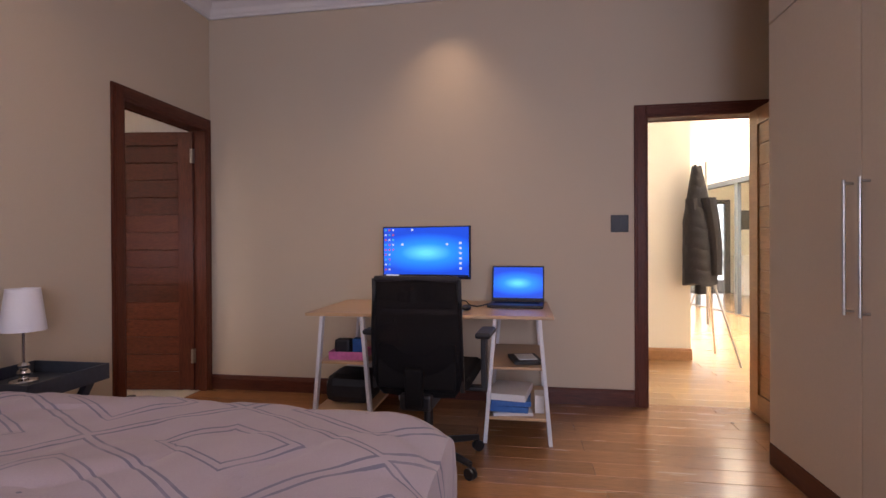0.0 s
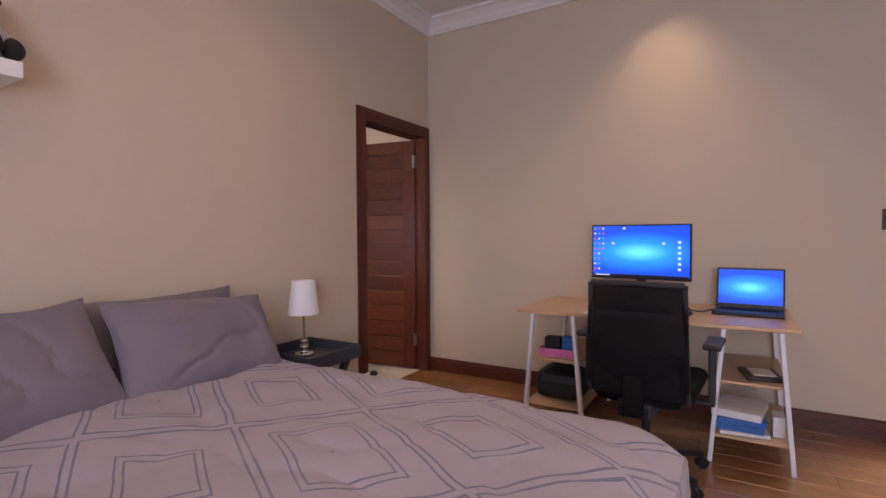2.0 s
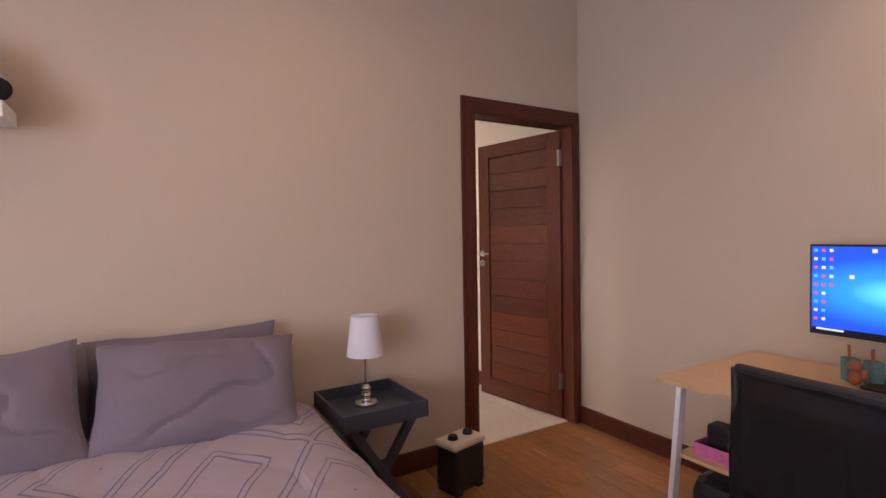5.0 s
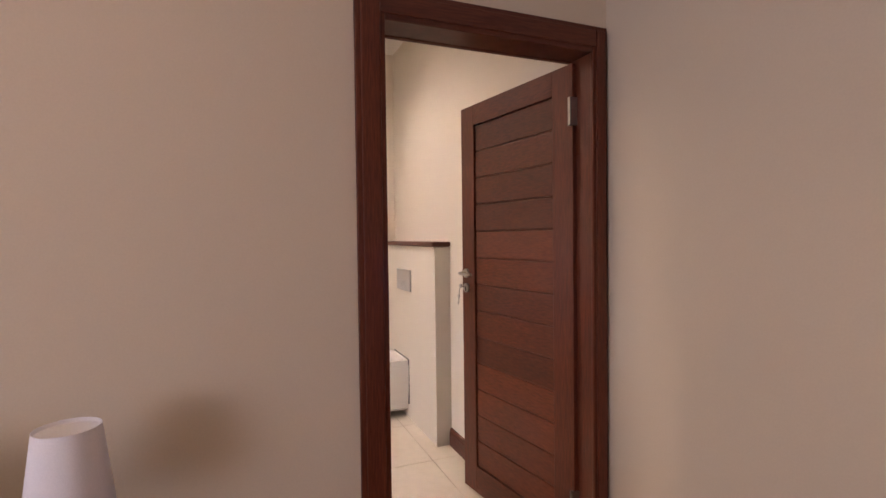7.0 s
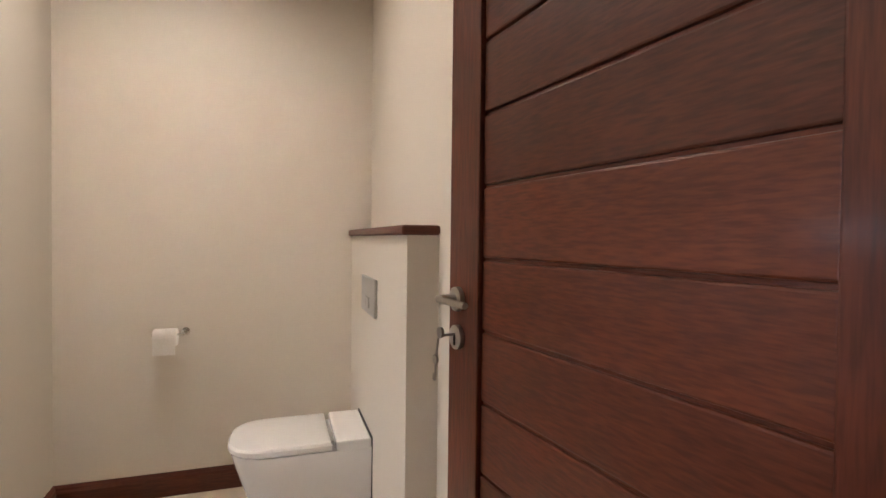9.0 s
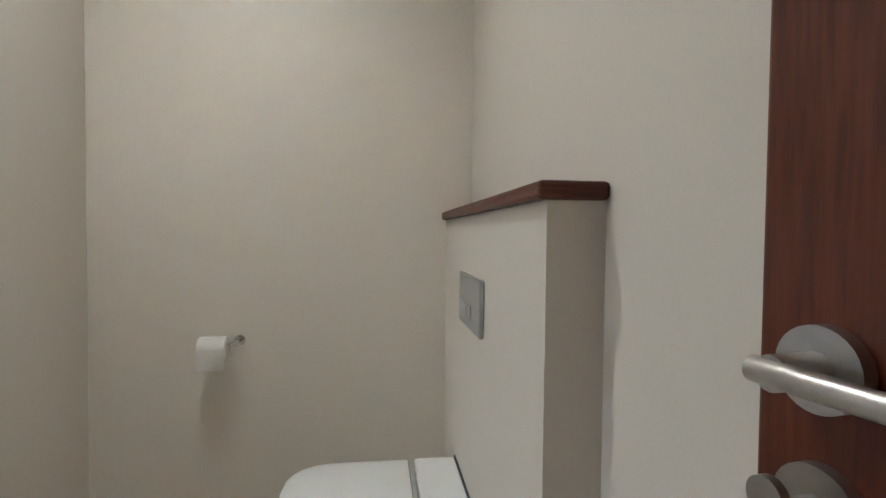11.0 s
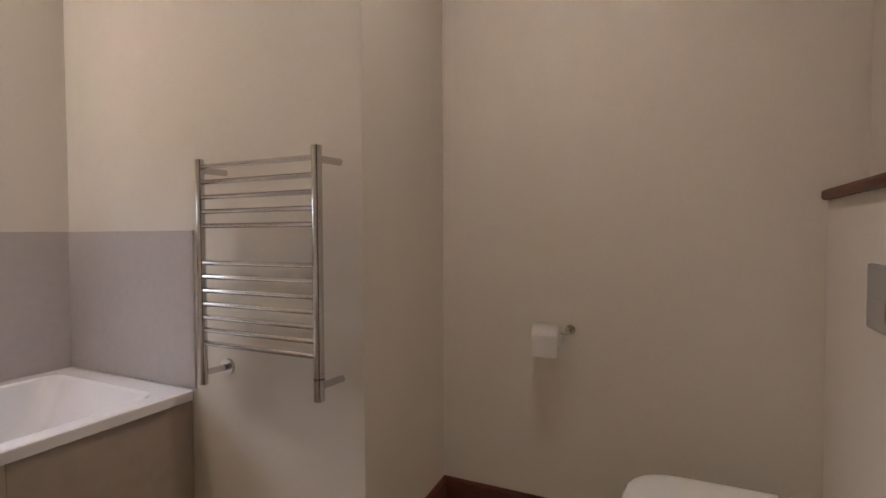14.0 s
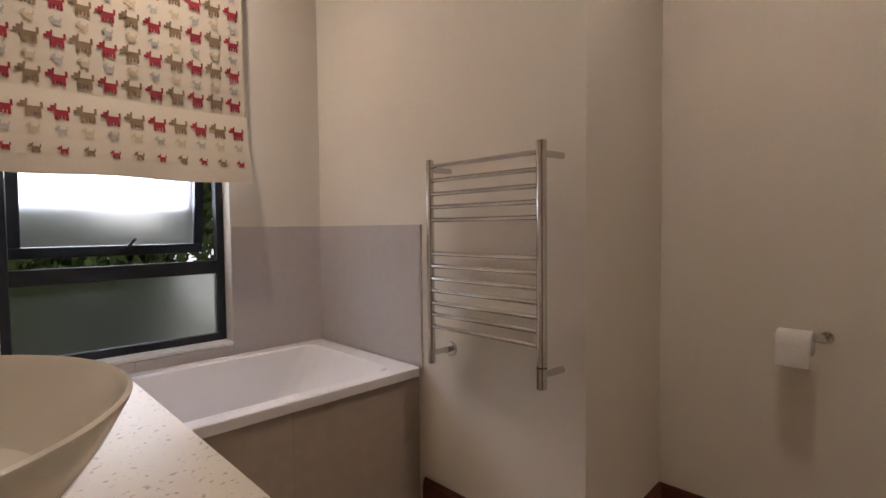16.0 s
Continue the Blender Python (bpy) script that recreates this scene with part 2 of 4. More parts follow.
def duvet_material():
    """Pale lilac-beige cotton with stitched grey double lozenges."""
    m = surface("lozenge_cotton", (0.375, 0.32, 0.36), 0.85, grain=260, vary=0.05, blotch=3, bump=0.12, darker=0.92, sheen=0.1)
    t = m.node_tree
    b = t.nodes["Principled BSDF"]
    ln = t.links.new
    base = b.inputs["Base Color"].links[0].from_socket
    geo = t.nodes.new("ShaderNodeNewGeometry")
    nz = t.nodes.new("ShaderNodeTexNoise")
    nz.inputs["Scale"].default_value = 5
    add = t.nodes.new("ShaderNodeVectorMath")
    add.operation = "MULTIPLY_ADD"
    ln(nz.outputs["Color"], add.inputs[0])
    add.inputs[1].default_value = (0.035, 0.035, 0)
    ln(geo.outputs["Position"], add.inputs[2])
    sp = t.nodes.new("ShaderNodeSeparateXYZ")
    ln(add.outputs[0], sp.inputs[0])

    def mth(op, a, c=None):
        n = t.nodes.new("ShaderNodeMath")
        n.operation = op
        for i, v in enumerate((a, c)):
            if v is None:
                continue
            if isinstance(v, (int, float)):
                n.inputs[i].default_value = v
            else:
                ln(v, n.inputs[i])
        return n.outputs[0]
    px, py = 0.86, 0.64
    tx, ty = mth("PINGPONG", mth("ADD", sp.outputs[0], mth("MULTIPLY", sp.outputs[1], 0.45)), px / 2), mth("PINGPONG", sp.outputs[1], py / 2)
    d = mth("ADD", mth("DIVIDE", tx, px / 2), mth("DIVIDE", ty, py / 2))
    lines = None
    for at, w in ((0.0, 0.02), (0.50, 0.014), (0.60, 0.014), (0.93, 0.017), (1.04, 0.017), (1.50, 0.014), (1.60, 0.014)):
        v = mth("LESS_THAN", mth("ABSOLUTE", mth("SUBTRACT", d, at)), w)
        lines = v if lines is None else mth("MAXIMUM", lines, v)
    nz2 = t.nodes.new("ShaderNodeTexNoise")
    nz2.inputs["Scale"].default_value = 9
    ln(geo.outputs["Position"], nz2.inputs["Vector"])
    mix = t.nodes.new("ShaderNodeMixRGB")
    mix.inputs[2].default_value = (0.155, 0.15, 0.21, 1)
    ln(mth("MULTIPLY", lines, mth("MULTIPLY", nz2.outputs[0], 1.9)), mix.inputs[0]), ln(base, mix.inputs[1])
    ln(mix.outputs[0], b.inputs["Base Color"])
    return m


M["screen"], M["duvet"] = screen_material(), duvet_material()

# ---- mesh helpers ----


def bx(bm, x0, x1, y0, y1, z0, z1, bev=0.0, m=None):
    r = bmesh.ops.create_cube(bm, size=1)["verts"]
    bmesh.ops.scale(bm, verts=r, vec=(x1 - x0, y1 - y0, z1 - z0))
    bmesh.ops.translate(bm, verts=r, vec=((x0 + x1) / 2, (y0 + y1) / 2, (z0 + z1) / 2))
    if m is not None:
        bmesh.ops.transform(bm, verts=r, matrix=m)
    if bev:
        es = {e for v in r for e in v.link_edges}
        bmesh.ops.bevel(bm, geom=list(es), offset=bev, segments=2, affect="EDGES", profile=0.5)
    return bm


def box(*a, **k):
    return bx(bmesh.new(), *a, **k)


def rod(p, q, r0, r1=None, seg=20, bm=None, caps=True):
    bm = bm or bmesh.new()
    p, q = Vector(p), Vector(q)
    d = q - p
    g = bmesh.ops.create_cone(bm, cap_ends=caps, segments=seg, radius1=r0, radius2=r0 if r1 is None else r1, depth=d.length)["verts"]
    bmesh.ops.transform(bm, verts=g, matrix=Matrix.Translation((p + q) / 2) @ d.to_track_quat("Z", "Y").to_matrix().to_4x4())
    return bm


def lathe(profile, at=(0, 0, 0), seg=40, bm=None):
    """Turn a profile of (radius, height) round the upright axis."""
    bm = bm or bmesh.new()
    rings = []
    for r, z in profile:
        rings.append([bm.verts.new((at[0] + r * math.cos(a), at[1] + r * math.sin(a), at[2] + z)) for a in (2 * math.pi * i / seg for i in range(seg))])
    for a, b in zip(rings, rings[1:]):
        for i in range(seg):
            bm.faces.new((a[i], a[(i + 1) % seg], b[(i + 1) % seg], b[i]))
    bm.faces.new(rings[0][::-1]), bm.faces.new(rings[-1])
    return bm


def ball(c, r, scale=(1, 1, 1), bm=None, rough=0.0, sub=3):
    bm = bm or bmesh.new()
    g = bmesh.ops.create_icosphere(bm, subdivisions=sub, radius=r)["verts"]
    for v in g:
        k = 1 + rough * noise.noise(v.co * (4 / r) * 0.3 + Vector(c) * 7)
        v.co = Vector((v.co.x * scale[0] * k + c[0], v.co.y * scale[1] * k + c[1], v.co.z * scale[2] * k + c[2]))
    return bm


def mesh_of(name, bm, mat, smooth=True):
    bmesh.ops.recalc_face_normals(bm, faces=bm.faces[:])
    me = bpy.data.meshes.new(name)
    bm.to_mesh(me)
    bm.free()
    for m in (mat if isinstance(mat, (list, tuple)) else [mat]):
        me.materials.append(m)
    if smooth:
        for p in me.polygons:
            p.use_smooth = True
        me.set_sharp_from_angle(angle=radians(19))
    return me


def part(name, bm, mat, parent, label=""):
    o = new(name, mesh_of(name, bm, mat))
    o.parent = parent
    if label:
        tagged(o, label)
    return o


def thing(name, label, category, at=(0, 0, 0), rz=0, group="", kind=""):
    e = new(name)
    e.matrix_world = pose(*at, 0, 0, rz)
    e.empty_display_size = 0.1
    return tagged(e, label, category, group, kind)


def single(name, bm, mat, label, category, group="", kind=""):
    return tagged(new(name, mesh_of(name, bm, mat)), label, category, group, kind)


def structure(name, bm, mat, label, category):
    return single(name, bm, mat, label, category, kind="structure")


def prism(points, z0, z1, bm=None):
    bm = bm or bmesh.new()
    lo, hi = [bm.verts.new((x, y, z0)) for x, y in points], [bm.verts.new((x, y, z1)) for x, y in points]
    n = len(points)
    bm.faces.new(lo[::-1]), bm.faces.new(hi)
    for i in range(n):
        bm.faces.new((lo[i], lo[(i + 1) % n], hi[(i + 1) % n], hi[i]))
    return bm


def run_profile(profile, p, q, inward, bm=None):
    """Sweep a profile of (out, up) along the line p to q; inward is the unit direction out of the wall."""
    bm = bm or bmesh.new()
    ends = [[bm.verts.new((e[0] + inward[0] * o, e[1] + inward[1] * o, u)) for o, u in profile] for e in (p, q)]
    n = len(profile)
    for i in range(n):
        bm.faces.new((ends[0][i], ends[0][(i + 1) % n], ends[1][(i + 1) % n], ends[1][i]))
    bm.faces.new(ends[0]), bm.faces.new(ends[1][::-1])
    return bm


# ---- the shell ----
CEIL, BCEIL = 3.07, 2.95
SKIRT = [(0, 0), (0.018, 0), (0.018, 0.085), (0.014, 0.095), (0.014, 0.105), (0.008, 0.115), (0, 0.115)]
b = box(-2.06, -2.0, -1.8, 3.09, 0, CEIL)
bx(b, -2.06, -2.0, 3.09, 3.955, 2.083, CEIL), bx(b, -2.06, -2.0, 3.955, 4.0, 0, CEIL)
structure("wall_west", b, M["beige"], "smooth beige painted wall behind the bed head", "wall")
b = box(-2.12, -2.06, -1.8, 3.09, 0, BCEIL)
bx(b, -2.12, -2.06, 3.09, 3.955, 2.083, BCEIL), bx(b, -2.12, -2.06, 3.955, 4.0, 0, BCEIL)
structure("wall_bathroom_east", b, M["cream"], "cream painted bathroom wall round the doorway", "wall")
b = box(-2.06, 1.31, 4.0, 4.12, 0, CEIL)
bx(b, 1.31, 2.09, 4.0, 4.12, 2.05, CEIL), bx(b, 2.09, 2.4, 4.0, 4.12, 0, CEIL)
structure("wall_north", b, M["beige"], "smooth beige painted wall behind the desk", "wall")
structure("wall_east", box(2.3, 2.4, -1.8, 4.0, 0, CEIL), M["beige"], "plain beige painted wall behind the wardrobe", "wall")
b = box(-2.06, 0.3, -1.9, -1.8, 0, CEIL)
bx(b, 0.3, 2.2, -1.9, -1.8, 0, 0.55), bx(b, 0.3, 2.2, -1.9, -1.8, 2.35, CEIL), bx(b, 2.2, 2.4, -1.9, -1.8, 0, CEIL)
structure("wall_south", b, M["beige"], "plain beige painted wall with a window opening", "wall")
structure("ceiling", box(-2.06, 2.4, -1.9, 4.12, CEIL, CEIL + 0.1), M["white"], "white painted bedroom ceiling", "ceiling")
CORN = [(0, 2.955), (0.02, 2.955), (0.025, 2.975), (0.035, 2.98), (0.05, 3.01), (0.085, 3.035), (0.095, 3.045), (0.12, 3.05), (0.125, CEIL), (0, CEIL)]
structure("cornice", run_profile(CORN, (-2.0, -1.8), (-2.0, 4.0), (1, 0)), M["white"], "white moulded plaster cornice under the ceiling", "cornice")
structure("cornice", run_profile(CORN, (-2.0, 4.0), (2.3, 4.0), (0, -1)), M["white"], "white moulded plaster cornice under the ceiling", "cornice")
structure("baseboard", run_profile(SKIRT, (-2.0, -1.8), (-2.0, 3.03), (1, 0)), M["mahogany_y"], "dark mahogany skirting board along the wall", "skirting")
structure("baseboard", run_profile(SKIRT, (-1.985, 4.0), (1.248, 4.0), (0, -1)), M["mahogany_y"], "dark mahogany skirting board along the wall", "skirting")


def door_case(name, side, y0, y1, top, face0, face1, wide, label, right=None, both=True):
    """A mahogany lining with moulded architraves round an opening in a wall that runs along y (side 'x') or x (side 'y')."""
    e = thing(name, label, "door frame", kind="structure")
    sw = (lambda a, c, p, q, z0, z1: (p, q, a, c, z0, z1)) if side == "x" else (lambda a, c, p, q, z0, z1: (a, c, p, q, z0, z1))
    right = wide if right is None else right
    for a, c in ((y0 - 0.025, y0), (y1, y1 + 0.025)):
        part("jamb", box(*sw(a, c, face0, face1, 0, top), bev=0.003), M["mahogany"], e)
    part("head", box(*sw(y0 - 0.025, y1 + 0.025, face0, face1, top, top + 0.025), bev=0.003), M["mahogany_y"], e)
    for face, out in ((face0, -1), (face1, 1)):
        if out < 0 and not both:
            continue
        lay = ((0.0, 0.016, 1.0), (0.016, 0.024, 0.62))
        for lo, hi, k in lay:
            p, q = sorted((face + out * lo, face + out * hi))
            part("architrave", box(*sw(y0 - wide * (0.5 + k / 2), y0 - wide * (0.5 - k / 2) + 0.006, p, q, 0, top + wide * (0.5 + k / 2)), bev=0.004), M["mahogany"], e)
            part("architrave", box(*sw(y1 + right * (0.5 - k / 2) - 0.006, y1 + right * (0.5 + k / 2), p, q, 0, top + wide * (0.5 + k / 2)), bev=0.004), M["mahogany"], e)
            part("architrave", box(*sw(y0 - wide * (0.5 - k / 2) + 0.006, y1 + right * (0.5 - k / 2) - 0.006, p, q, top + wide * (0.5 - k / 2) - 0.006, top + wide * (0.5 + k / 2)), bev=0.004), M["mahogany_y"], e)
    return e


door_case("door_frame_1", "x", 3.115, 3.93, 2.058, -2.12, -2.0, 0.092, "dark mahogany frame round the bathroom doorway", 0.062)
door_case("door_frame_2", "y", 1.335, 2.065, 2.022, 4.0, 4.12, 0.085, "dark mahogany frame round the hall doorway")


def plank_door(name, label, width, height, mat, stile_mat, at, rz):
    """A panelled leaf, hinged at its origin, that reaches along -x; planks lie between two stiles."""
    d = thing(name, label, "door", at, rz)
    st = 0.118
    for a, c in ((-width, -width + st), (-st, 0)):
        part("stile", box(a, c, 0, 0.042, 0.01, height, bev=0.003), stile_mat, d)
    part("top_rail", box(-width + st, -st, 0, 0.042, height - 0.105, height, bev=0.002), mat, d)
    part("bottom_rail", box(-width + st, -st, 0, 0.042, 0.01, 0.15, bev=0.002), mat, d)
    part("core", box(-width + st, -st, 0.016, 0.026, 0.15, height - 0.105), mat, d)
    n, z0, z1 = 13, 0.15, height - 0.105
    h = (z1 - z0) / n
    me = mesh_of("plank", box(-width + st, -st, 0.009, 0.033, 0.003, h - 0.003, bev=0.004), mat)
    for i in range(n):
        o = new("plank", me)
        o.parent, o.location = d, (0, 0, z0 + i * h)
    return d


leaf_a = plank_door("bathroom_door", "dark mahogany plank door standing open into the bathroom", 0.825, 2.045, M["mahogany_x"], M["mahogany"], (-2.092, 3.912, 0), 8.2)
# same wood as the bathroom door, in the lightened colour for hall light
leaf_b = plank_door("hall_door", "mahogany plank door beside the wardrobe, hall light put into its orange-brown colour", 0.78, 2.02, M["mahogany_lit"], M["mahogany_lit"], (2.035, 4.0, 0), 90)


def door_furniture(d, width):
    """Lever, roses, keyhole and a hanging key on the face of a leaf."""
    x, z = -width + 0.045, 1.168
    face = -0.001
    lever = part("lever_handle", rod((x, face, z), (x, face - 0.010, z), 0.0245, seg=28), M["satin"], d, "satin steel lever handle")
    part("lever", rod((x, face - 0.008, z), (x, face - 0.042, z), 0.010), M["satin"], lever)
    part("grip", rod((x - 0.012, face - 0.040, z), (x + 0.105, face - 0.044, z), 0.0075, 0.0062), M["satin"], lever)
    rose = part("key_rose", rod((x, face, z - 0.078), (x, face - 0.009, z - 0.078), 0.0245, seg=28), M["satin"], d, "satin steel round keyhole plate")
    part("keyhole", box(x - 0.003, x + 0.003, face - 0.011, face - 0.008, z - 0.094, z - 0.072), M["black"], rose)
    key = part("key", rod((x, face - 0.006, z - 0.072), (x, face - 0.04, z - 0.072), 0.003), M["satin"], d, "small steel key left in the lock")
    b = rod((x, face - 0.038, z - 0.066), (x, face - 0.044, z - 0.066), 0.011, seg=20)
    rod((x - 0.004, face - 0.044, z - 0.078), (x - 0.010, face - 0.046, z - 0.125), 0.0022, bm=b)
    rod((x - 0.010, face - 0.044, z - 0.121), (x - 0.010, face - 0.049, z - 0.121), 0.009, bm=b)
    rod((x - 0.010, face - 0.046, z - 0.128), (x - 0.014, face - 0.046, z - 0.165), 0.0022, bm=b)
    bx(b, x - 0.020, x - 0.013, face - 0.048, face - 0.045, z - 0.165, z - 0.152)
    part("key_bow", b, M["satin"], key)


door_furniture(leaf_a, 0.825)
for hz in (0.22, 1.80):
    b = box(-2.098, -2.085, 3.895, 3.931, hz, hz + 0.11, bev=0.002)
    rod((-2.1, 3.905, hz), (-2.1, 3.905, hz + 0.11), 0.008, bm=b)
    single("door_hinge", b, M["satin"], "satin steel butt hinge on the door frame", "hinge", "hinges of the bathroom door")

# floors
structure("floor", box(-2.06, 2.4, -1.9, 4.06, -0.06, -0.014), M["gap"], "oiled oak plank floor of the bedroom", "floor")
structure("floor_bathroom", box(-5.3, -2.06, 0.73, 4.1, -0.06, -0.012), M["grout"], "cream tiled bathroom floor", "floor")
structure("floor_hall", box(0.2, 7.5, 4.06, 18.0, -0.06, -0.014), M["gap"], "light oak plank floor of the hall", "floor")

# ---- bathroom shell ----
NX, NY = -4.66, 3.937
structure("wall_bathroom_north", box(-4.8, -2.12, NY, NY + 0.1, 0, BCEIL), M["cream"], "cream painted bathroom wall", "wall")
structure("wall_bathroom_west", box(NX - 0.12, NX, 2.455, NY, 0, BCEIL), M["cream"], "cream painted wall with the toilet roll holder", "wall")
ANG = 0.0
OX, OY = -3.99, 0.885
RF = pose(OX, OY, 0, 0, 0, ANG)


def uv(u, v):
    p = RF @ Vector((u, v, 0))
    return p.x, p.y


def placed(o):
    """Lay a thing built in the window corner's own axes into the room."""
    o.matrix_world = RF
    return o


NV = 1.605
structure("wall_towel_rail", prism([uv(0, -0.2), uv(0, NV), (NX, 2.455), (NX - 0.12, 2.455), (NX - 0.12, 0.6)], 0, BCEIL), M["cream"], "cream painted wall with a projecting corner", "wall")
b = box(-0.1, 0.488, -0.16, 0, 0, BCEIL)
bx(b, 0.488, 1.325, -0.16, 0, 0, 0.648), bx(b, 0.488, 1.325, -0.16, 0, 2.30, BCEIL), bx(b, 1.325, 1.93, -0.16, 0, 0, BCEIL)
placed(structure("wall_window", b, M["cream"], "cream painted bathroom wall with the window", "wall"))
structure("ceiling_bathroom", box(-5.2, -2.12, 0.70, 4.05, BCEIL, BCEIL + 0.1), M["white"], "white painted bathroom ceiling", "ceiling")
structure("baseboard", run_profile(SKIRT, (NX, 2.455), (NX, 3.83), (1, 0)), M["mahogany_y"], "dark mahogany skirting board in the bathroom", "skirting")
e0, e1 = Vector((*uv(0, NV), 0)), Vector((NX, 2.455, 0))
dirn = (e1 - e0).normalized()
structure("baseboard", run_profile(SKIRT, e0[:2], e1[:2], (dirn.y, -dirn.x)), M["mahogany_y"], "dark mahogany skirting board in the bathroom", "skirting")
structure("baseboard", run_profile(SKIRT, uv(0, 0.835), uv(0, NV), (math.cos(radians(ANG)), math.sin(radians(ANG)))), M["mahogany_y"], "dark mahogany skirting board below the towel rail", "skirting")
structure("baseboard", run_profile(SKIRT, (-3.42, NY), (-2.2, NY), (0, -1)), M["mahogany_y"], "dark mahogany skirting board behind the door", "skirting")

half = thing("half_wall", "cream boxed cistern wall with a mahogany cap", "half wall", kind="structure")
part("body", box(NX, -3.425, 3.832, NY, 0, 1.300), M["cream"], half)
part("cap", box(NX, -3.407, 3.812, NY, 1.300, 1.332, bev=0.008), M["mahogany_y"], half, "dark mahogany capping board")

# tiles round the bath
wt = thing("tile_surround", "grey-lilac tiles round the bath", "wall tiles", kind="structure")
placed(wt)
TT = 1.215
for a, c, z0, z1 in ((0.0105, 0.488, 0.60, TT), (0.488, 0.905, 0.60, 0.645), (0.907, 1.325, 0.60, 0.645), (1.325, 1.86, 0.60, TT)):
    part("tile", box(a, c, 0.0005, 0.0105, z0, z1, bev=0.001), M["walltile"], wt)
part("tile", box(0.0005, 0.0105, 0.0005, 0.828, 0.60, TT, bev=0.001), M["walltile"], wt)

# ---- bathroom window ----
win = thing("window_1", "black aluminium window with an open frosted top sash", "window", kind="structure")
placed(win)
W0, W1, WB, WT, WY = 0.488, 1.325, 0.662, 2.29, -0.10
for nm, a in (("frame_side", (W0, W0 + 0.035, WB, WT)), ("frame_side", (W1 - 0.035, W1, WB, WT)), ("frame_sill", (W0 + 0.035, W1 - 0.035, WB, WB + 0.035)), ("frame_head", (W0 + 0.035, W1 - 0.035, WT - 0.035, WT)), ("transom", (W0 + 0.035, W1 - 0.035, 0.99, 1.052))):
    part(nm, box(a[0], a[1], WY - 0.03, WY + 0.02, a[2], a[3], bev=0.002), M["blackalu"], win)
low = part("pane", box(W0 + 0.036, W1 - 0.036, WY - 0.008, WY - 0.002, WB + 0.036, 0.989), M["frost"], win, "frosted glass pane")
low.visible_shadow = False
part("window_sill", box(W0 + 0.002, W1 - 0.002, WY + 0.021, 0.012, 0.649, 0.662, bev=0.002), M["white"], win)
sash = part("sash", box(W0 + 0.045, W1 - 0.045, -0.018, 0.018, -1.16, -1.115, bev=0.002), M["blackalu"], win, "black sash tilted open outward")
sash.matrix_local = pose(0, WY - 0.02, WT - 0.05, -7.5, 0, 0)
b = box(W0 + 0.045, W0 + 0.085, -0.018, 0.018, -1.114, 0)
bx(b, W1 - 0.085, W1 - 0.045, -0.018, 0.018, -1.114, 0), bx(b, W0 + 0.086, W1 - 0.086, -0.018, 0.018, -0.04, 0)
part("sash_frame", b, M["blackalu"], sash)
pane = part("pane", box(W0 + 0.086, W1 - 0.086, -0.004, 0.004, -1.114, -0.041), M["frost"], sash, "frosted glass pane")
pane.visible_shadow = False
b = rod((0.87, 0.02, -1.135), (0.84, 0.07, -1.075), 0.006)
bx(b, 0.84, 0.90, 0.018, 0.028, -1.145, -1.125)
part("stay_handle", b, M["black"], sash)

# roman blind
blind = thing("roman_blind", "cream roman blind printed with red and tan dogs", "blind")
placed(blind)
B0, B1 = 0.425, 1.42


def fold(z0, z1, d0, d1):
    bm = bmesh.new()
    nx, nz = 24, 10
    grid = []
    for k, off in ((0, 0), (1, -0.004)):
        grid.append([[bm.verts.new((B0 + (B1 - B0) * i / nx, d0 + (d1 - d0) * j / nz + off + 0.003 * math.sin(i * 0.7 + z0 * 9) * (j / nz), z0 + (z1 - z0) * j / nz + 0.004 * math.sin(i * 0.5 + z1 * 5) * (j == 0))) for j in range(nz + 1)] for i in range(nx + 1)])
    for g in grid:
        for i in range(nx):
            for j in range(nz):
                bm.faces.new((g[i][j], g[i + 1][j], g[i + 1][j + 1], g[i][j + 1]))
    f, k = grid
    for i in range(nx):
        for j in (0, nz):
            bm.faces.new((f[i][j], f[i + 1][j], k[i + 1][j], k[i][j]))
    for j in range(nz):
        for i in (0, nx):
            bm.faces.new((f[i][j], f[i][j + 1], k[i][j + 1], k[i][j]))
    return bm


def dog(bm, x, y, z, s, flip):
    """A small printed dog: body, head, muzzle, ear, tail and four legs as flat ink shapes."""
    for (a, c, lo, hi) in ((-.32, .28, .12, .46), (-.48, -.22, .36, .68), (-.60, -.40, .34, .52), (-.30, -.20, .62, .80), (.25, .36, .36, .70), (-.32, -.18, -.10, .16), (-.15, -.05, -.06, .16), (.02, .12, -.06, .16), (.15, .29, -.10, .16)):
        a, c = (a, c) if flip else (-c, -a)
        jx = [x + s * a, x + s * c]
        cut = s * 0.03
        vs = [bm.verts.new((px, y, pz)) for px, pz in ((jx[0] + cut, z + s * lo), (jx[1] - cut, z + s * lo), (jx[1], z + s * lo + cut), (jx[1], z + s * hi - cut), (jx[1] - cut, z + s * hi), (jx[0] + cut, z + s * hi), (jx[0], z + s * hi - cut), (jx[0], z + s * lo + cut))]
        bm.faces.new(vs)


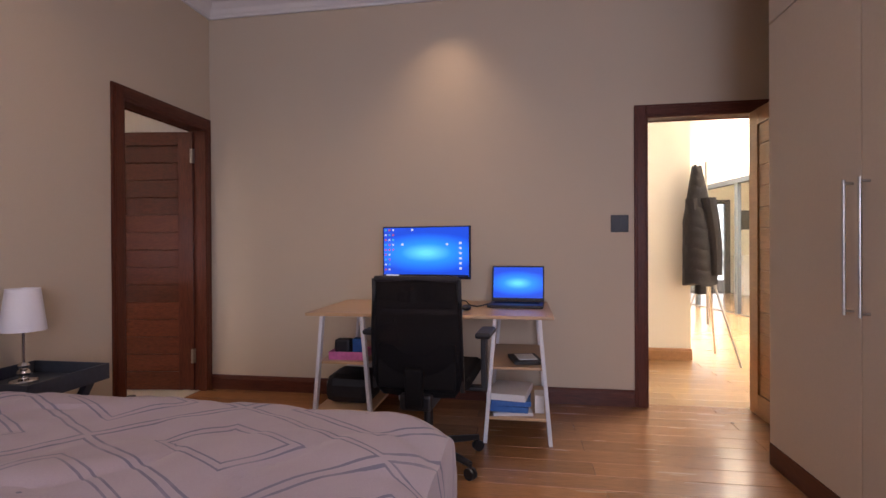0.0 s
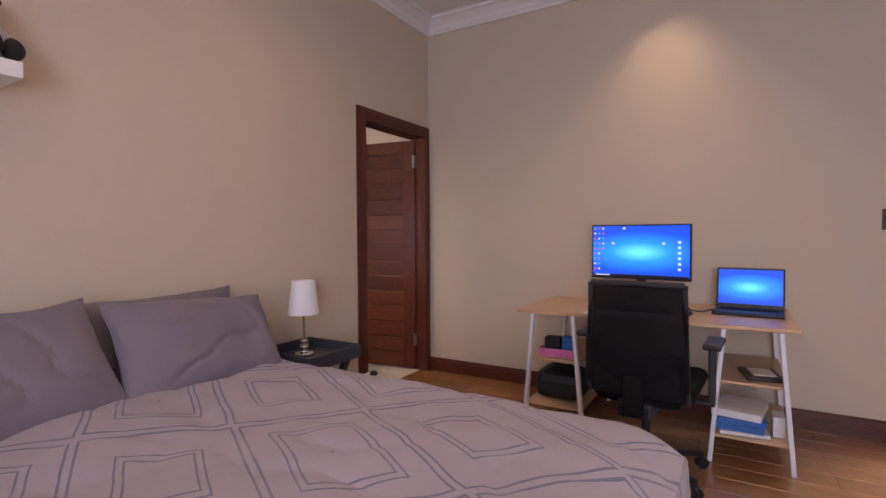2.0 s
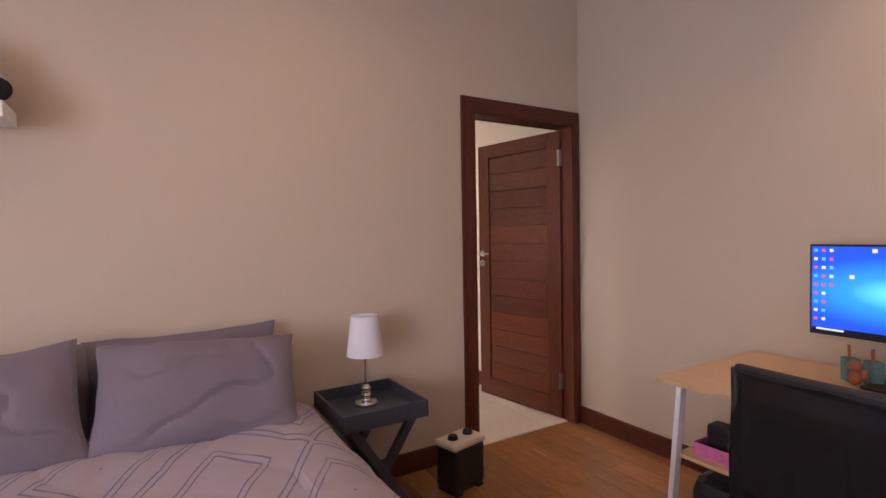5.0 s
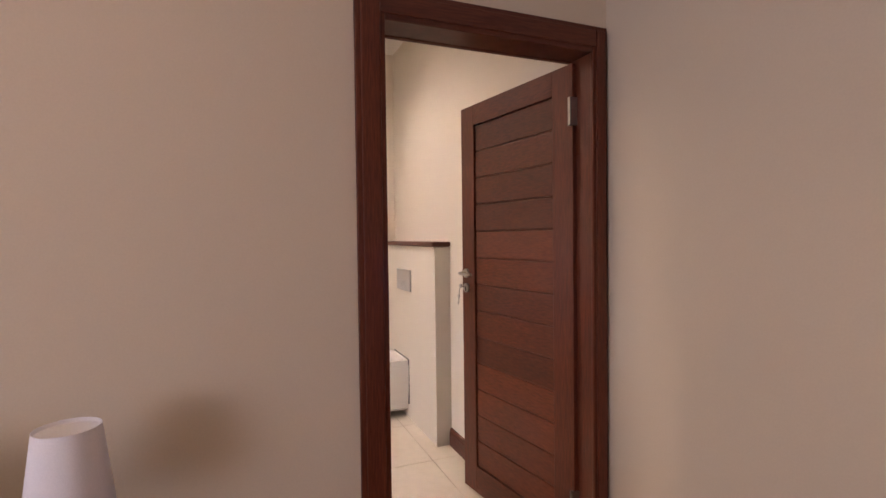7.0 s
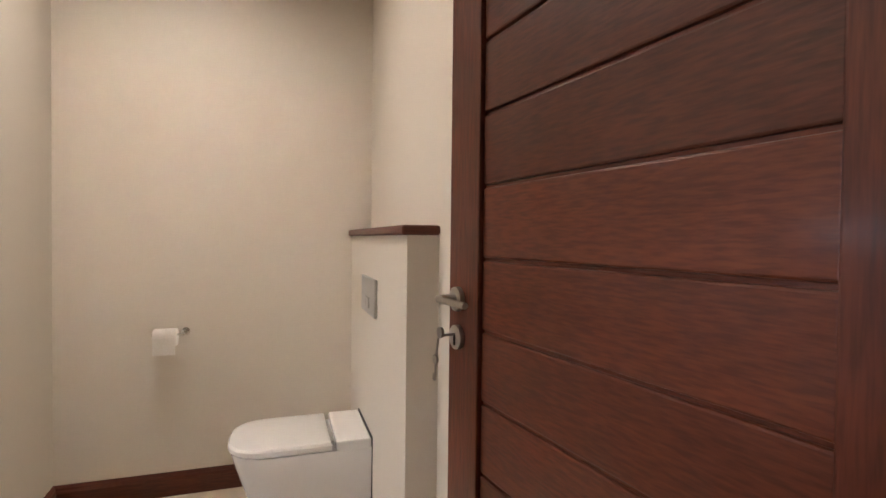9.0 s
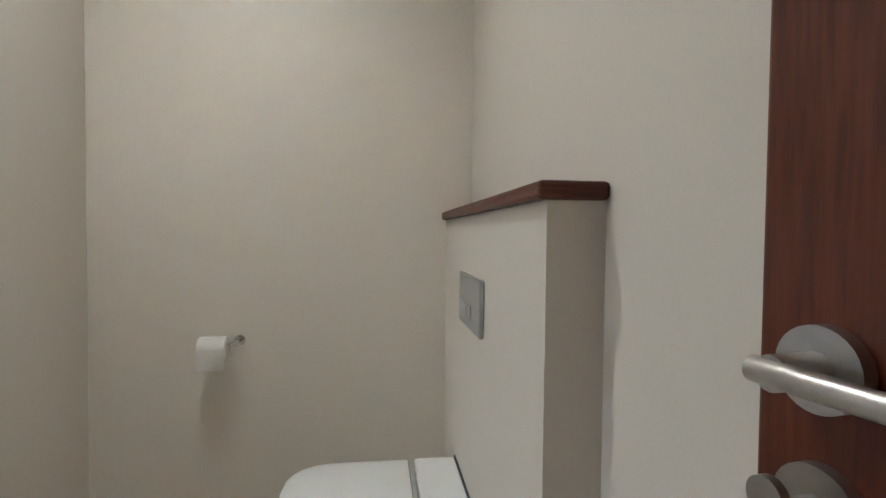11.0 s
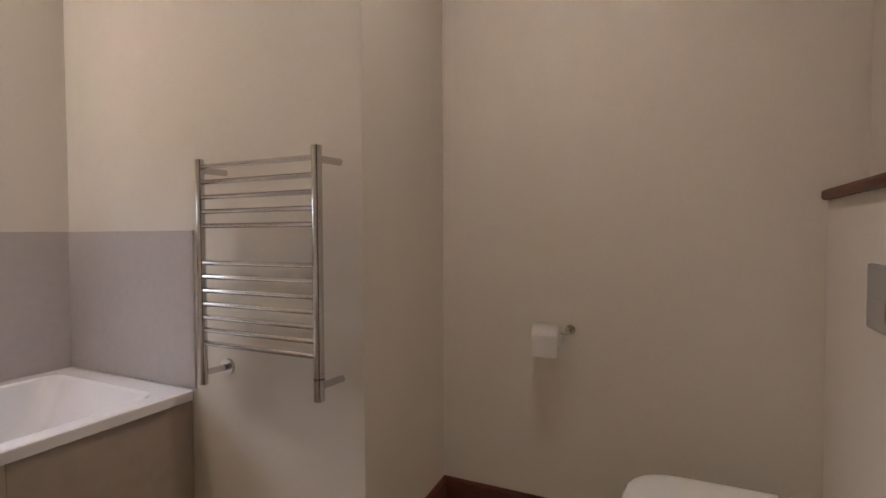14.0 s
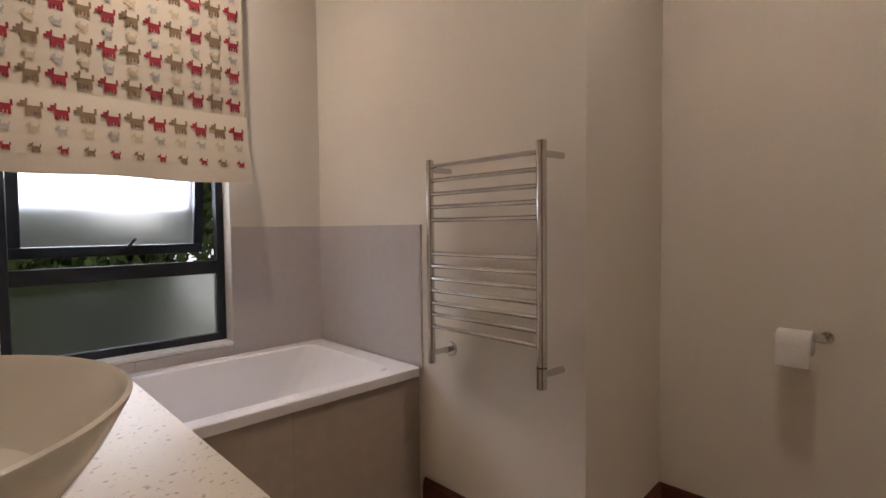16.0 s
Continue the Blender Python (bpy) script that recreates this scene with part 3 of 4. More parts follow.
def dog_row(parent, base, z, s=0.075, faded=False):
    """A row of prints on the sloping cloth base (z0, z1, d0, d1); alike dogs share one mesh."""
    z0, z1, d0, d1 = base
    slope = (d1 - d0) / (z1 - z0)
    y = d0 + slope * (z - z0) + 0.0042
    made = []
    for k in (0.92, 1.0):
        bm = bmesh.new()
        dog(bm, 0, 0, 0, s * k, False)
        made.append(bm)
    mats = (M["fadedprint2"], M["fadedprint"]) if faded else (M["redprint"], M["tanprint"])
    me = [mesh_of("printed_dog", bm, m) for bm, m in zip(made, mats)]
    n, x = 0, B0 + 0.045
    while x < B1 - 0.03:
        o = new("printed_dog", me[n % 2])
        o.parent, o.location, o.rotation_euler = parent, (x, y, z), (math.atan(-slope), 0, 0)
        x += 0.082
        n += 1


M["cloth"] = surface("cream_printed_cotton", (0.72, 0.64, 0.52), 0.85, grain=240, vary=0.05, blotch=8, bump=0.1, darker=0.93)
M["tanprint"] = surface("tan_print", (0.28, 0.19, 0.11), 0.85, grain=240, vary=0.1, bump=0.1)
M["redprint"] = surface("red_print", (0.36, 0.028, 0.045), 0.85, grain=240, vary=0.1, bump=0.1)
M["fadedprint"] = surface("faded_yellow_print", (0.66, 0.54, 0.36), 0.85, grain=240, vary=0.05, bump=0.1)
M["fadedprint2"] = surface("faded_grey_print", (0.50, 0.47, 0.43), 0.85, grain=240, vary=0.2, bump=0.1)
cloth = part("cloth", fold(1.667, 2.60, 0.050, 0.040), M["cloth"], blind)
f1 = part("fold", fold(1.517, 1.727, 0.098, 0.062), M["cloth"], blind)
f2 = part("fold", fold(1.447, 1.547, 0.116, 0.104), M["cloth"], blind)
f3 = part("fold", fold(1.412, 1.477, 0.126, 0.121), M["cloth"], blind)
part("headrail", box(B0, B1, 0.003, 0.05, 2.58, 2.63, bev=0.003), M["white"], blind)
for i, z in enumerate((1.757, 1.897, 2.037, 2.177, 2.317, 2.457)):
    dog_row(cloth, (1.667, 2.60, 0.050, 0.040), z, 0.077)
    dog_row(cloth, (1.667, 2.60, 0.050, 0.040), z + 0.078, 0.045, True)
dog_row(f1, (1.517, 1.727, 0.098, 0.062), 1.622, 0.077)
dog_row(f1, (1.517, 1.727, 0.098, 0.062), 1.562, 0.045, True)
dog_row(f2, (1.447, 1.547, 0.116, 0.104), 1.489, 0.04)

# ---- bath ----


def rrect(x0, x1, y0, y1, r, n=6):
    pts = []
    for cx, cy, a0 in ((x1 - r, y1 - r, 0), (x0 + r, y1 - r, 90), (x0 + r, y0 + r, 180), (x1 - r, y0 + r, 270)):
        for i in range(n + 1):
            a = radians(a0 + 90 * i / n)
            pts.append((cx + r * math.cos(a), cy + r * math.sin(a)))
    return pts


def loft(loops, bm=None, close=True):
    bm = bm or bmesh.new()
    rings = [[bm.verts.new(p) for p in lp] for lp in loops]
    n = len(rings[0])
    for a, c in zip(rings, rings[1:]):
        for i in range(n):
            bm.faces.new((a[i], a[(i + 1) % n], c[(i + 1) % n], c[i]))
    if close:
        bm.faces.new(rings[-1])
    return bm


TL = 1.855
bath = thing("bathtub", "white acrylic built-in bathtub under the window", "bathtub")
placed(bath)
RZ, BW = 0.60, 0.825
lv = [(rrect(0.012, TL, 0.012, BW, 0.012), RZ - 0.038), (rrect(0.012, TL, 0.012, BW, 0.012), RZ - 0.004), (rrect(0.016, TL - 0.004, 0.016, BW - 0.004, 0.012), RZ), (rrect(0.105, TL - 0.08, 0.075, BW - 0.07, 0.07), RZ), (rrect(0.115, TL - 0.09, 0.085, BW - 0.08, 0.07), RZ - 0.008), (rrect(0.20, TL - 0.12, 0.11, BW - 0.105, 0.09), 0.44), (rrect(0.36, TL - 0.16, 0.15, BW - 0.145, 0.11), 0.23), (rrect(0.42, TL - 0.22, 0.19, BW - 0.185, 0.10), 0.195)]
part("tub", loft([[(x, y, z) for x, y in pts] for pts, z in lv]), M["acrylic"], bath)
seam = [0.004, 0.60, 1.195, TL - 0.01]
for a, c in zip(seam, seam[1:]):
    part("panel_tile", box(a + 0.0004, c - 0.0004, BW - 0.030, BW - 0.020, 0.0, RZ - 0.038, bev=0.001), M["paneltile"], bath, "taupe tile of the bath panel")

# ---- towel rail ----
tr = thing("towel_rail", "polished steel ladder towel rail on the wall", "towel rail")
placed(tr)
RU, RA, RB = 0.102, 0.992, 1.508
part("upright", rod((RU, RA, 0.668), (RU, RA, 1.461), 0.015, seg=20), M["steel"], tr)
part("upright", rod((RU, RB, 0.680), (RU, RB, 1.470), 0.017, seg=20), M["steel"], tr)
for z in (1.435, 1.381, 1.329, 1.279, 1.229, 1.100, 1.052, 1.003, 0.956, 0.909, 0.864, 0.817):
    part("bar", rod((RU, RA + 0.002, z), (RU, RB - 0.002, z), 0.0088, seg=12), M["steel"], tr)
for v, z in ((RA + 0.012, 1.424), (RB + 0.012, 1.430), (RB + 0.012, 0.725)):
    part("bracket", rod((0.001, v, z), (RU, v - 0.012, z), 0.0115), M["steel"], tr)
b = rod((0.001, RA + 0.012, 0.708), (RU, RA, 0.708), 0.011)
rod((0.001, RA + 0.012, 0.708), (0.014, RA + 0.012, 0.708), 0.030, seg=28, bm=b)
part("flanged_bracket", b, M["steel"], tr)
part("collar", rod((RU, RB, 0.748), (RU, RB, 0.752), 0.0178, seg=20), M["black"], tr)

# ---- toilet, plate, roll ----
toilet = thing("toilet", "white wall-hung toilet with a closed lid", "toilet", (-4.175, 3.832, 0.012))


def dshape(w, l0, l1, n=12, taper=1.0):
    """A D outline: straight at the back (y = l0), rounded at the front (y = l1)."""
    pts = [(w, l0), (-w, l0)]
    r = w * taper
    for i in range(n + 1):
        a = radians(180 + 180 * i / n)
        c, s = math.cos(a), math.sin(a)
        pts.append((r * math.copysign(abs(c) ** 0.72, c), l1 + r * 0.95 + r * 0.95 * math.copysign(abs(s) ** 0.8, s)))
    return pts


lv = [(dshape(0.135, -0.004, -0.38, taper=0.9), 0.040), (dshape(0.158, -0.004, -0.45, taper=0.95), 0.060), (dshape(0.180, -0.004, -0.51), 0.20), (dshape(0.186, -0.004, -0.555), 0.33), (dshape(0.188, -0.004, -0.57), 0.385), (dshape(0.186, -0.004, -0.57), 0.392)]
b = loft([[(x, y, z) for x, y in p] for p, z in lv])
b.faces.new([v for v in b.verts][:len(lv[0][0])][::-1])
part("bowl", b, M["ceramic"], toilet)
part("rear_box", box(-0.188, 0.188, -0.150, -0.004, 0.385, 0.432, bev=0.010), M["ceramic"], toilet)
lv = [(dshape(0.184, -0.170, -0.575), 0.395), (dshape(0.188, -0.168, -0.580), 0.402), (dshape(0.188, -0.168, -0.580), 0.418), (dshape(0.182, -0.172, -0.573), 0.428), (dshape(0.16, -0.185, -0.55), 0.432)]
b = loft([[(x, y, z) for x, y in p] for p, z in lv])
part("lid", b, M["ceramic"], toilet)
part("hinge", rod((-0.13, -0.16, 0.405), (0.13, -0.16, 0.405), 0.010), M["plate"], toilet)
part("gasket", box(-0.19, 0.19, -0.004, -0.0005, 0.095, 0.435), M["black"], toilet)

fp = thing("flush_plate", "matt chrome dual flush plate on the half wall", "flush plate", (-4.07, 3.832, 1.04))
part("plate", box(-0.165, 0.165, -0.014, -0.0005, -0.08, 0.08, bev=0.006), M["plate"], fp)
part("button", box(-0.12, -0.03, -0.018, -0.0145, -0.05, -0.005, bev=0.002), M["plate"], fp)
part("button", box(-0.022, 0.05, -0.018, -0.0145, -0.05, -0.005, bev=0.002), M["plate"], fp)

rh = thing("toilet_roll_holder", "chrome holder with a white paper roll", "roll holder", (NX, 2.938, 0.803))
roll = bmesh.new()
prof = [(0.02, -0.05), (0.040, -0.05), (0.042, -0.046), (0.042, 0.046), (0.040, 0.05), (0.02, 0.05)]
lathe(prof, seg=32, bm=roll)
bmesh.ops.transform(roll, verts=roll.verts[:], matrix=pose(0.085, 0, 0, 90, 0, 0))
paper = part("roll", roll, M["tissue"], rh, "white tissue roll")
part("hanging_sheet", box(0.1255, 0.1275, -0.048, 0.048, -0.078, 0.005, bev=0.001), M["tissue"], paper)
b = rod((0.085, -0.06, 0.012), (0.085, 0.085, 0.012), 0.006)
rod((0.001, 0.075, 0.012), (0.085, 0.075, 0.012), 0.008, bm=b), rod((0.001, 0.075, 0.012), (0.010, 0.075, 0.012), 0.02, bm=b)
part("arm", b, M["chrome"], rh)

# ---- vanity ----
van = thing("vanity_counter", "speckled cream quartz counter on a cream cabinet", "counter")
CZ = 0.872
fA, fB = (-2.835, 1.95), (-2.835, 3.02)
b = prism([fA, (-2.122, fA[1]), (-2.122, fB[1]), fB], CZ - 0.04, CZ)
bmesh.ops.bevel(b, geom=b.edges[:], offset=0.004, segments=2, affect="EDGES")
part("worktop", b, M["stone"], van, "speckled cream quartz slab")
part("cabinet", prism([(-2.785, 1.99), (-2.124, 1.99), (-2.124, 2.99), (-2.785, 2.99)], 0.0, CZ - 0.04), M["wardrobe"], van)
prof = [(0.14, 0.0), (0.175, 0.006), (0.225, 0.045), (0.268, 0.105), (0.290, 0.146), (0.291, 0.151), (0.286, 0.153), (0.280, 0.147), (0.255, 0.105), (0.21, 0.055), (0.12, 0.026), (0.02, 0.022)]
single("vessel_basin", lathe(prof, (-2.424, 2.58, CZ), 72), M["basin"], "off-white ceramic vessel basin on the counter", "basin")

for dx, dy, power in DOWNLIGHTS + BATH_DOWN:
    zc = CEIL if dx > -2 else BCEIL
    d = thing("downlight", "small recessed white ceiling downlight", "downlight", (dx, dy, zc), group="recessed downlights")
    part("ring", lathe([(0.03, -0.001), (0.045, -0.001), (0.045, -0.006), (0.03, -0.008)], seg=28), M["white"], d)
    part("bulb", lathe([(0.001, -0.0015), (0.028, -0.0015), (0.028, -0.004), (0.001, -0.004)], seg=20), M["bulb"], d)

# ---- bed ----
bed = thing("bed", "double bed with a pale lozenge-stitched duvet", "bed")
part("base", box(-1.95, 0.12, 0.42, 1.90, 0.06, 0.30, bev=0.02), M["sheet"], bed)
for x in (-1.85, 0.06):
    for y in (0.5, 1.8):
        part("leg", box(x - 0.03, x + 0.03, y - 0.03, y + 0.03, 0, 0.06), M["black"], bed)
part("mattress", box(-1.96, 0.14, 0.42, 1.92, 0.30, 0.50, bev=0.05), M["sheet"], bed)


def duvet_mesh():
    """A padded cover with a rounded top edge, drooping sides and soft creases."""
    bm = bmesh.new()
    x0, x1, y0, y1 = -1.80, 0.232, 0.34, 2.065
    nx, ny = 110, 100
    g = []
    for i in range(nx + 1):
        row = []
        for j in range(ny + 1):
            s, t = i / nx, j / ny
            # arc-length layout: the outer margins hang down
            def hang(q, lo, hi, drop_lo, drop_hi):
                total = drop_lo + (hi - lo) + drop_hi
                d = q * total
                if d < drop_lo:
                    return lo, drop_lo - d
                if d > drop_lo + hi - lo:
                    return hi, d - drop_lo - (hi - lo)
                return lo + d - drop_lo, 0.0
            x, dx = hang(s, x0, x1, 0.0, 0.30)
            y, dy = hang(t, y0, y1, 0.28, 0.26)
            ex, ey0, ey1 = max(0, 1 - (x1 - x) / 0.22), max(0, 1 - (y - y0) / 0.2), max(0, 1 - (y1 - y) / 0.2)
            z = 0.602 - 0.085 * (ex ** 2.2 + ey0 ** 2.2 + ey1 ** 2.2)
            z += 0.020 * noise.noise(Vector((x * 2.4, y * 2.4, 0))) + 0.010 * noise.noise(Vector((x * 7, y * 9, 3))) - 0.009 * max(0, 1 - 6 * abs(noise.noise(Vector((x * 3 + y, y * 4 - x, 8)))))
            z -= max(dx, dy) * 0.98
            x += 0.03 * (dx > 0) * (1 - (dx - 0.15) ** 2 * 20) * 0.6 + dx * 0.15 * noise.noise(Vector((y * 5, 0, 1)))
            y += dy * 0.15 * noise.noise(Vector((x * 5, 0, 2)))
            if dx > 0 and dy > 0:
                x -= 0.08 * min(dx, dy) / 0.26
                y += (0.08 if t < 0.5 else -0.08) * min(dx, dy) / 0.26
            row.append(bm.verts.new((x, y, max(z, 0.14))))
        g.append(row)
    for i in range(nx):
        for j in range(ny):
            bm.faces.new((g[i][j], g[i + 1][j], g[i + 1][j + 1], g[i][j + 1]))
    return bm


dv = single("duvet", duvet_mesh(), M["duvet"], "pale lilac duvet stitched with grey lozenges", "duvet")
sol = dv.modifiers.new("thickness", "SOLIDIFY")
sol.thickness, sol.offset = 0.02, -1


def pillow_mesh(w, h, d, seed, flange=0.035):
    """A stuffed pillowcase in its own plane: x wide, z high, y thick, with pulled corners and creases."""
    bm = bmesh.new()
    n = 44
    sides = []
    for sgn in (1, -1):
        g = []
        for i in range(n + 1):
            row = []
            for j in range(n + 1):
                a, c = 2 * i / n - 1, 2 * j / n - 1
                puff = max(0, (1 - abs(a) ** 2.6)) ** 0.6 * max(0, (1 - abs(c) ** 2.6)) ** 0.6
                pull = 1 - 0.06 * (1 - abs(a) ** 2) * abs(c) ** 6
                pulz = 1 - 0.05 * (1 - abs(c) ** 2) * abs(a) ** 6
                x, z = a * w / 2 * pulz, c * h / 2 * pull
                cre = 0.012 * noise.noise(Vector((x * 9 + seed, z * 9, seed))) + 0.03 * noise.noise(Vector((x * 3, z * 4, seed + 5))) - 0.016 * max(0, 1 - 5 * abs(noise.noise(Vector((x * 5 + z * 3, z * 7 - x * 2, seed * 3.1)))))
                y = sgn * (0.004 + (d / 2 + cre) * puff)
                row.append(bm.verts.new((x + 0.01 * noise.noise(Vector((z * 8, seed, 0))), y, z + 0.012 * noise.noise(Vector((x * 6, seed, 9))))))
            g.append(row)
        sides.append(g)
    for g in sides:
        for i in range(n):
            for j in range(n):
                bm.faces.new((g[i][j], g[i + 1][j], g[i + 1][j + 1], g[i][j + 1]))
    f, k = sides
    for i in range(n):
        for j in (0, n):
            bm.faces.new((f[i][j], f[i + 1][j], k[i + 1][j], k[i][j])), bm.faces.new((f[j][i], f[j][i + 1], k[j][i + 1], k[j][i]))
    return bm


for (x, y, z, w, h, d, lean, turn, roll_, seed, lab) in (
        (-1.89, 0.86, 0.735, 0.74, 0.42, 0.15, -14, 90, 2, 1, "mauve cotton pillow upright against the wall"),
        (-1.89, 1.55, 0.745, 0.74, 0.40, 0.15, -14, 90, -1, 2, "mauve cotton pillow upright against the wall"),
        (-1.66, 0.82, 0.745, 0.78, 0.46, 0.20, -32, 92, -5, 3, "mauve cotton pillow leaning on another pillow"),
        (-1.66, 1.58, 0.735, 0.72, 0.45, 0.20, -34, 87, 3, 4, "mauve cotton pillow leaning on another pillow")):
    p = single("pillow", pillow_mesh(w, h, d, seed), M["pillow"], lab, "pillow", "pillows on the bed")
    p.matrix_world = Matrix.Translation((x, y, z)) @ Matrix.Rotation(radians(turn), 4, "Z") @ Matrix.Rotation(radians(-lean * -1), 4, "X") @ Matrix.Rotation(radians(roll_), 4, "Y")

# ---- bedside ----
ns = thing("tray_table", "blue-grey folding butler tray table beside the bed", "side table")
T = (-1.975, -1.545, 2.105, 2.52)
part("tray_bottom", box(T[0] + 0.012, T[1] - 0.012, T[2] + 0.012, T[3] - 0.012, 0.492, 0.505), M["bluegrey"], ns)
for a in ((T[0], T[1], T[2], T[2] + 0.012), (T[0], T[1], T[3] - 0.012, T[3]), (T[0], T[0] + 0.012, T[2] + 0.012, T[3] - 0.012), (T[1] - 0.012, T[1], T[2] + 0.012, T[3] - 0.012)):
    part("tray_side", box(*a, 0.485, 0.562, bev=0.002), M["bluegrey"], ns)
for x in (T[0] + 0.05, T[1] - 0.05):
    for s in (1, -1):
        o = part("leg", box(-0.016, 0.016, -0.02, 0.02, -0.29, 0.29, bev=0.003), M["bluegrey"], ns)
        o.matrix_local = pose(x + 0.017 * s, 2.313, 0.240, 33 * s, 0, 0)
for y in (2.165, 2.461):
    part("stretcher", rod((T[0] + 0.05, y, 0.462), (T[1] - 0.05, y, 0.462), 0.011), M["bluegrey"], ns)

lamp = thing("table_lamp", "chrome table lamp with a white fabric shade", "lamp", (-1.805, 2.315, 0.505))
part("base", lathe([(0.055, 0), (0.058, 0.004), (0.058, 0.014), (0.052, 0.02), (0.02, 0.024), (0.016, 0.03)]), M["chrome"], lamp)
part("knob", lathe([(0.014, 0.03), (0.024, 0.036), (0.027, 0.05), (0.022, 0.062), (0.014, 0.066), (0.022, 0.074), (0.024, 0.084), (0.016, 0.096), (0.008, 0.1)], seg=24), M["chrome"], lamp)
part("stem", rod((0, 0, 0.1), (0, 0, 0.30), 0.007), M["chrome"], lamp)
part("shade", lathe([(0.088, 0.245), (0.0895, 0.245), (0.0655, 0.44), (0.064, 0.44), (0.0645, 0.43), (0.03, 0.425), (0.01, 0.425)], seg=48), M["shade"], lamp, "white fabric cone shade")

heat = thing("fan_heater", "black upright heater with two dials on a cream top", "heater", (-1.71, 2.80, 0), 12)
part("body", box(-0.075, 0.075, -0.115, 0.115, 0.012, 0.238, bev=0.025), M["black"], heat)
part("top", box(-0.078, 0.078, -0.118, 0.118, 0.233, 0.268, bev=0.014), M["creamtop"], heat, "cream plastic control top")
for y in (-0.055, 0.055):
    part("dial", lathe([(0.026, 0.268), (0.028, 0.27), (0.024, 0.288), (0.02, 0.291)], (0, y, 0), 24), M["black"], heat)
for y in (-0.08, 0.08):
    part("foot", box(-0.07, 0.07, y - 0.02, y + 0.02, 0, 0.014), M["black"], heat)

# ---- shelf and soft toys ----
single("floating_shelf", box(-2.0, -1.78, -0.35, 1.005, 1.762, 1.819, bev=0.002), M["white"], "white floating wall shelf above the bed", "shelf")
ST = 1.819


def soft_toy(name, label, blobs):
    b = bmesh.new()
    for c, r, sc, mi in blobs:
        n0 = len(b.faces)
        ball(c, r, sc, b, 0.06)
        b.faces.ensure_lookup_table()
        for f in b.faces[n0:]:
            f.material_index = mi
    return b


def toy(name, label, blobs, mats):
    o = tagged(new(name, mesh_of(name, soft_toy(name, label, blobs), [M[m] for m in mats])), label, "soft toy", "soft toys on the shelf")
    o.location.y = 0.06


toy("teddy_bear", "brown plush bear with a dark red scarf", [((-1.88, 0.655, ST + .085), .085, (.9, 1, 1), 0), ((-1.85, 0.655, ST + .215), .075, (.95, 1.1, .95), 0), ((-1.86, 0.590, ST + .275), .03, (.6, 1, 1), 0), ((-1.86, 0.720, ST + .275), .03, (.6, 1, 1), 0), ((-1.79, 0.655, ST + .20), .032, (.8, 1, .8), 0), ((-1.80, 0.695, ST + .045), .045, (1.1, 1, .98), 0), ((-1.85, 0.655, ST + .15), .078, (.95, 1, .32), 1), ((-1.775, 0.630, ST + .228), .009, (1, 1, 1), 2), ((-1.775, 0.683, ST + .228), .009, (1, 1, 1), 2)], ("bearfur", "redplush", "blackplush"))
toy("plush_cow", "black and white plush cow with a pink nose", [((-1.87, 0.855, ST + .07), .075, (1, 1.25, .92), 0), ((-1.85, 0.815, ST + .165), .062, (.95, 1.15, .8), 1), ((-1.82, 0.765, ST + .05), .05, (1, 1, 1), 2), ((-1.80, 0.850, ST + .048), .048, (1, 1, 1), 2), ((-1.82, 0.930, ST + .045), .036, (1, 1, 1.1), 2), ((-1.86, 0.885, ST + .21), .022, (.6, 1.4, .8), 2), ((-1.86, 0.755, ST + .20), .022, (.6, 1.4, .8), 0), ((-1.86, 0.835, ST + .215), .03, (.8, 1, .8), 0)], ("whiteplush", "pinkplush", "blackplush"))
toy("plush_bunny", "off-white plush bunny with folded paws", [((-1.88, 0.535, ST + .06), .062, (1, 1, .95), 0), ((-1.85, 0.545, ST + .15), .05, (1, 1.1, .95), 0), ((-1.81, 0.510, ST + .045), .044, (1, 1, 1), 0), ((-1.81, 0.570, ST + .035), .034, (1, 1, 1), 0), ((-1.87, 0.505, ST + .19), .03, (.6, 1.8, .6), 1)], ("whiteplush", "pinkplush"))
toy("plush_frog", "pale green plush frog with dark eyes", [((-1.88, 0.400, ST + .08), .082, (1, 1, .96), 0), ((-1.86, 0.410, ST + .20), .065, (.9, 1.3, .7), 0), ((-1.84, 0.370, ST + .25), .025, (1, 1, 1), 0), ((-1.84, 0.455, ST + .25), .025, (1, 1, 1), 0), ((-1.818, 0.457, ST + .252), .011, (1, 1, 1), 1), ((-1.80, 0.440, ST + .045), .042, (1, 1, 1), 2), ((-1.82, 0.480, ST + .15), .018, (.8, 2.2, .7), 3)], ("greenplush", "blackplush", "whiteplush", "bearfur"))
toy("plush_rabbit", "faded pink plush toy on the shelf", [((-1.88, 0.220, ST + .07), .075, (1, 1, .95), 0), ((-1.86, 0.220, ST + .17), .055, (1, 1, 1), 0)], ("pinkplush", "whiteplush"))

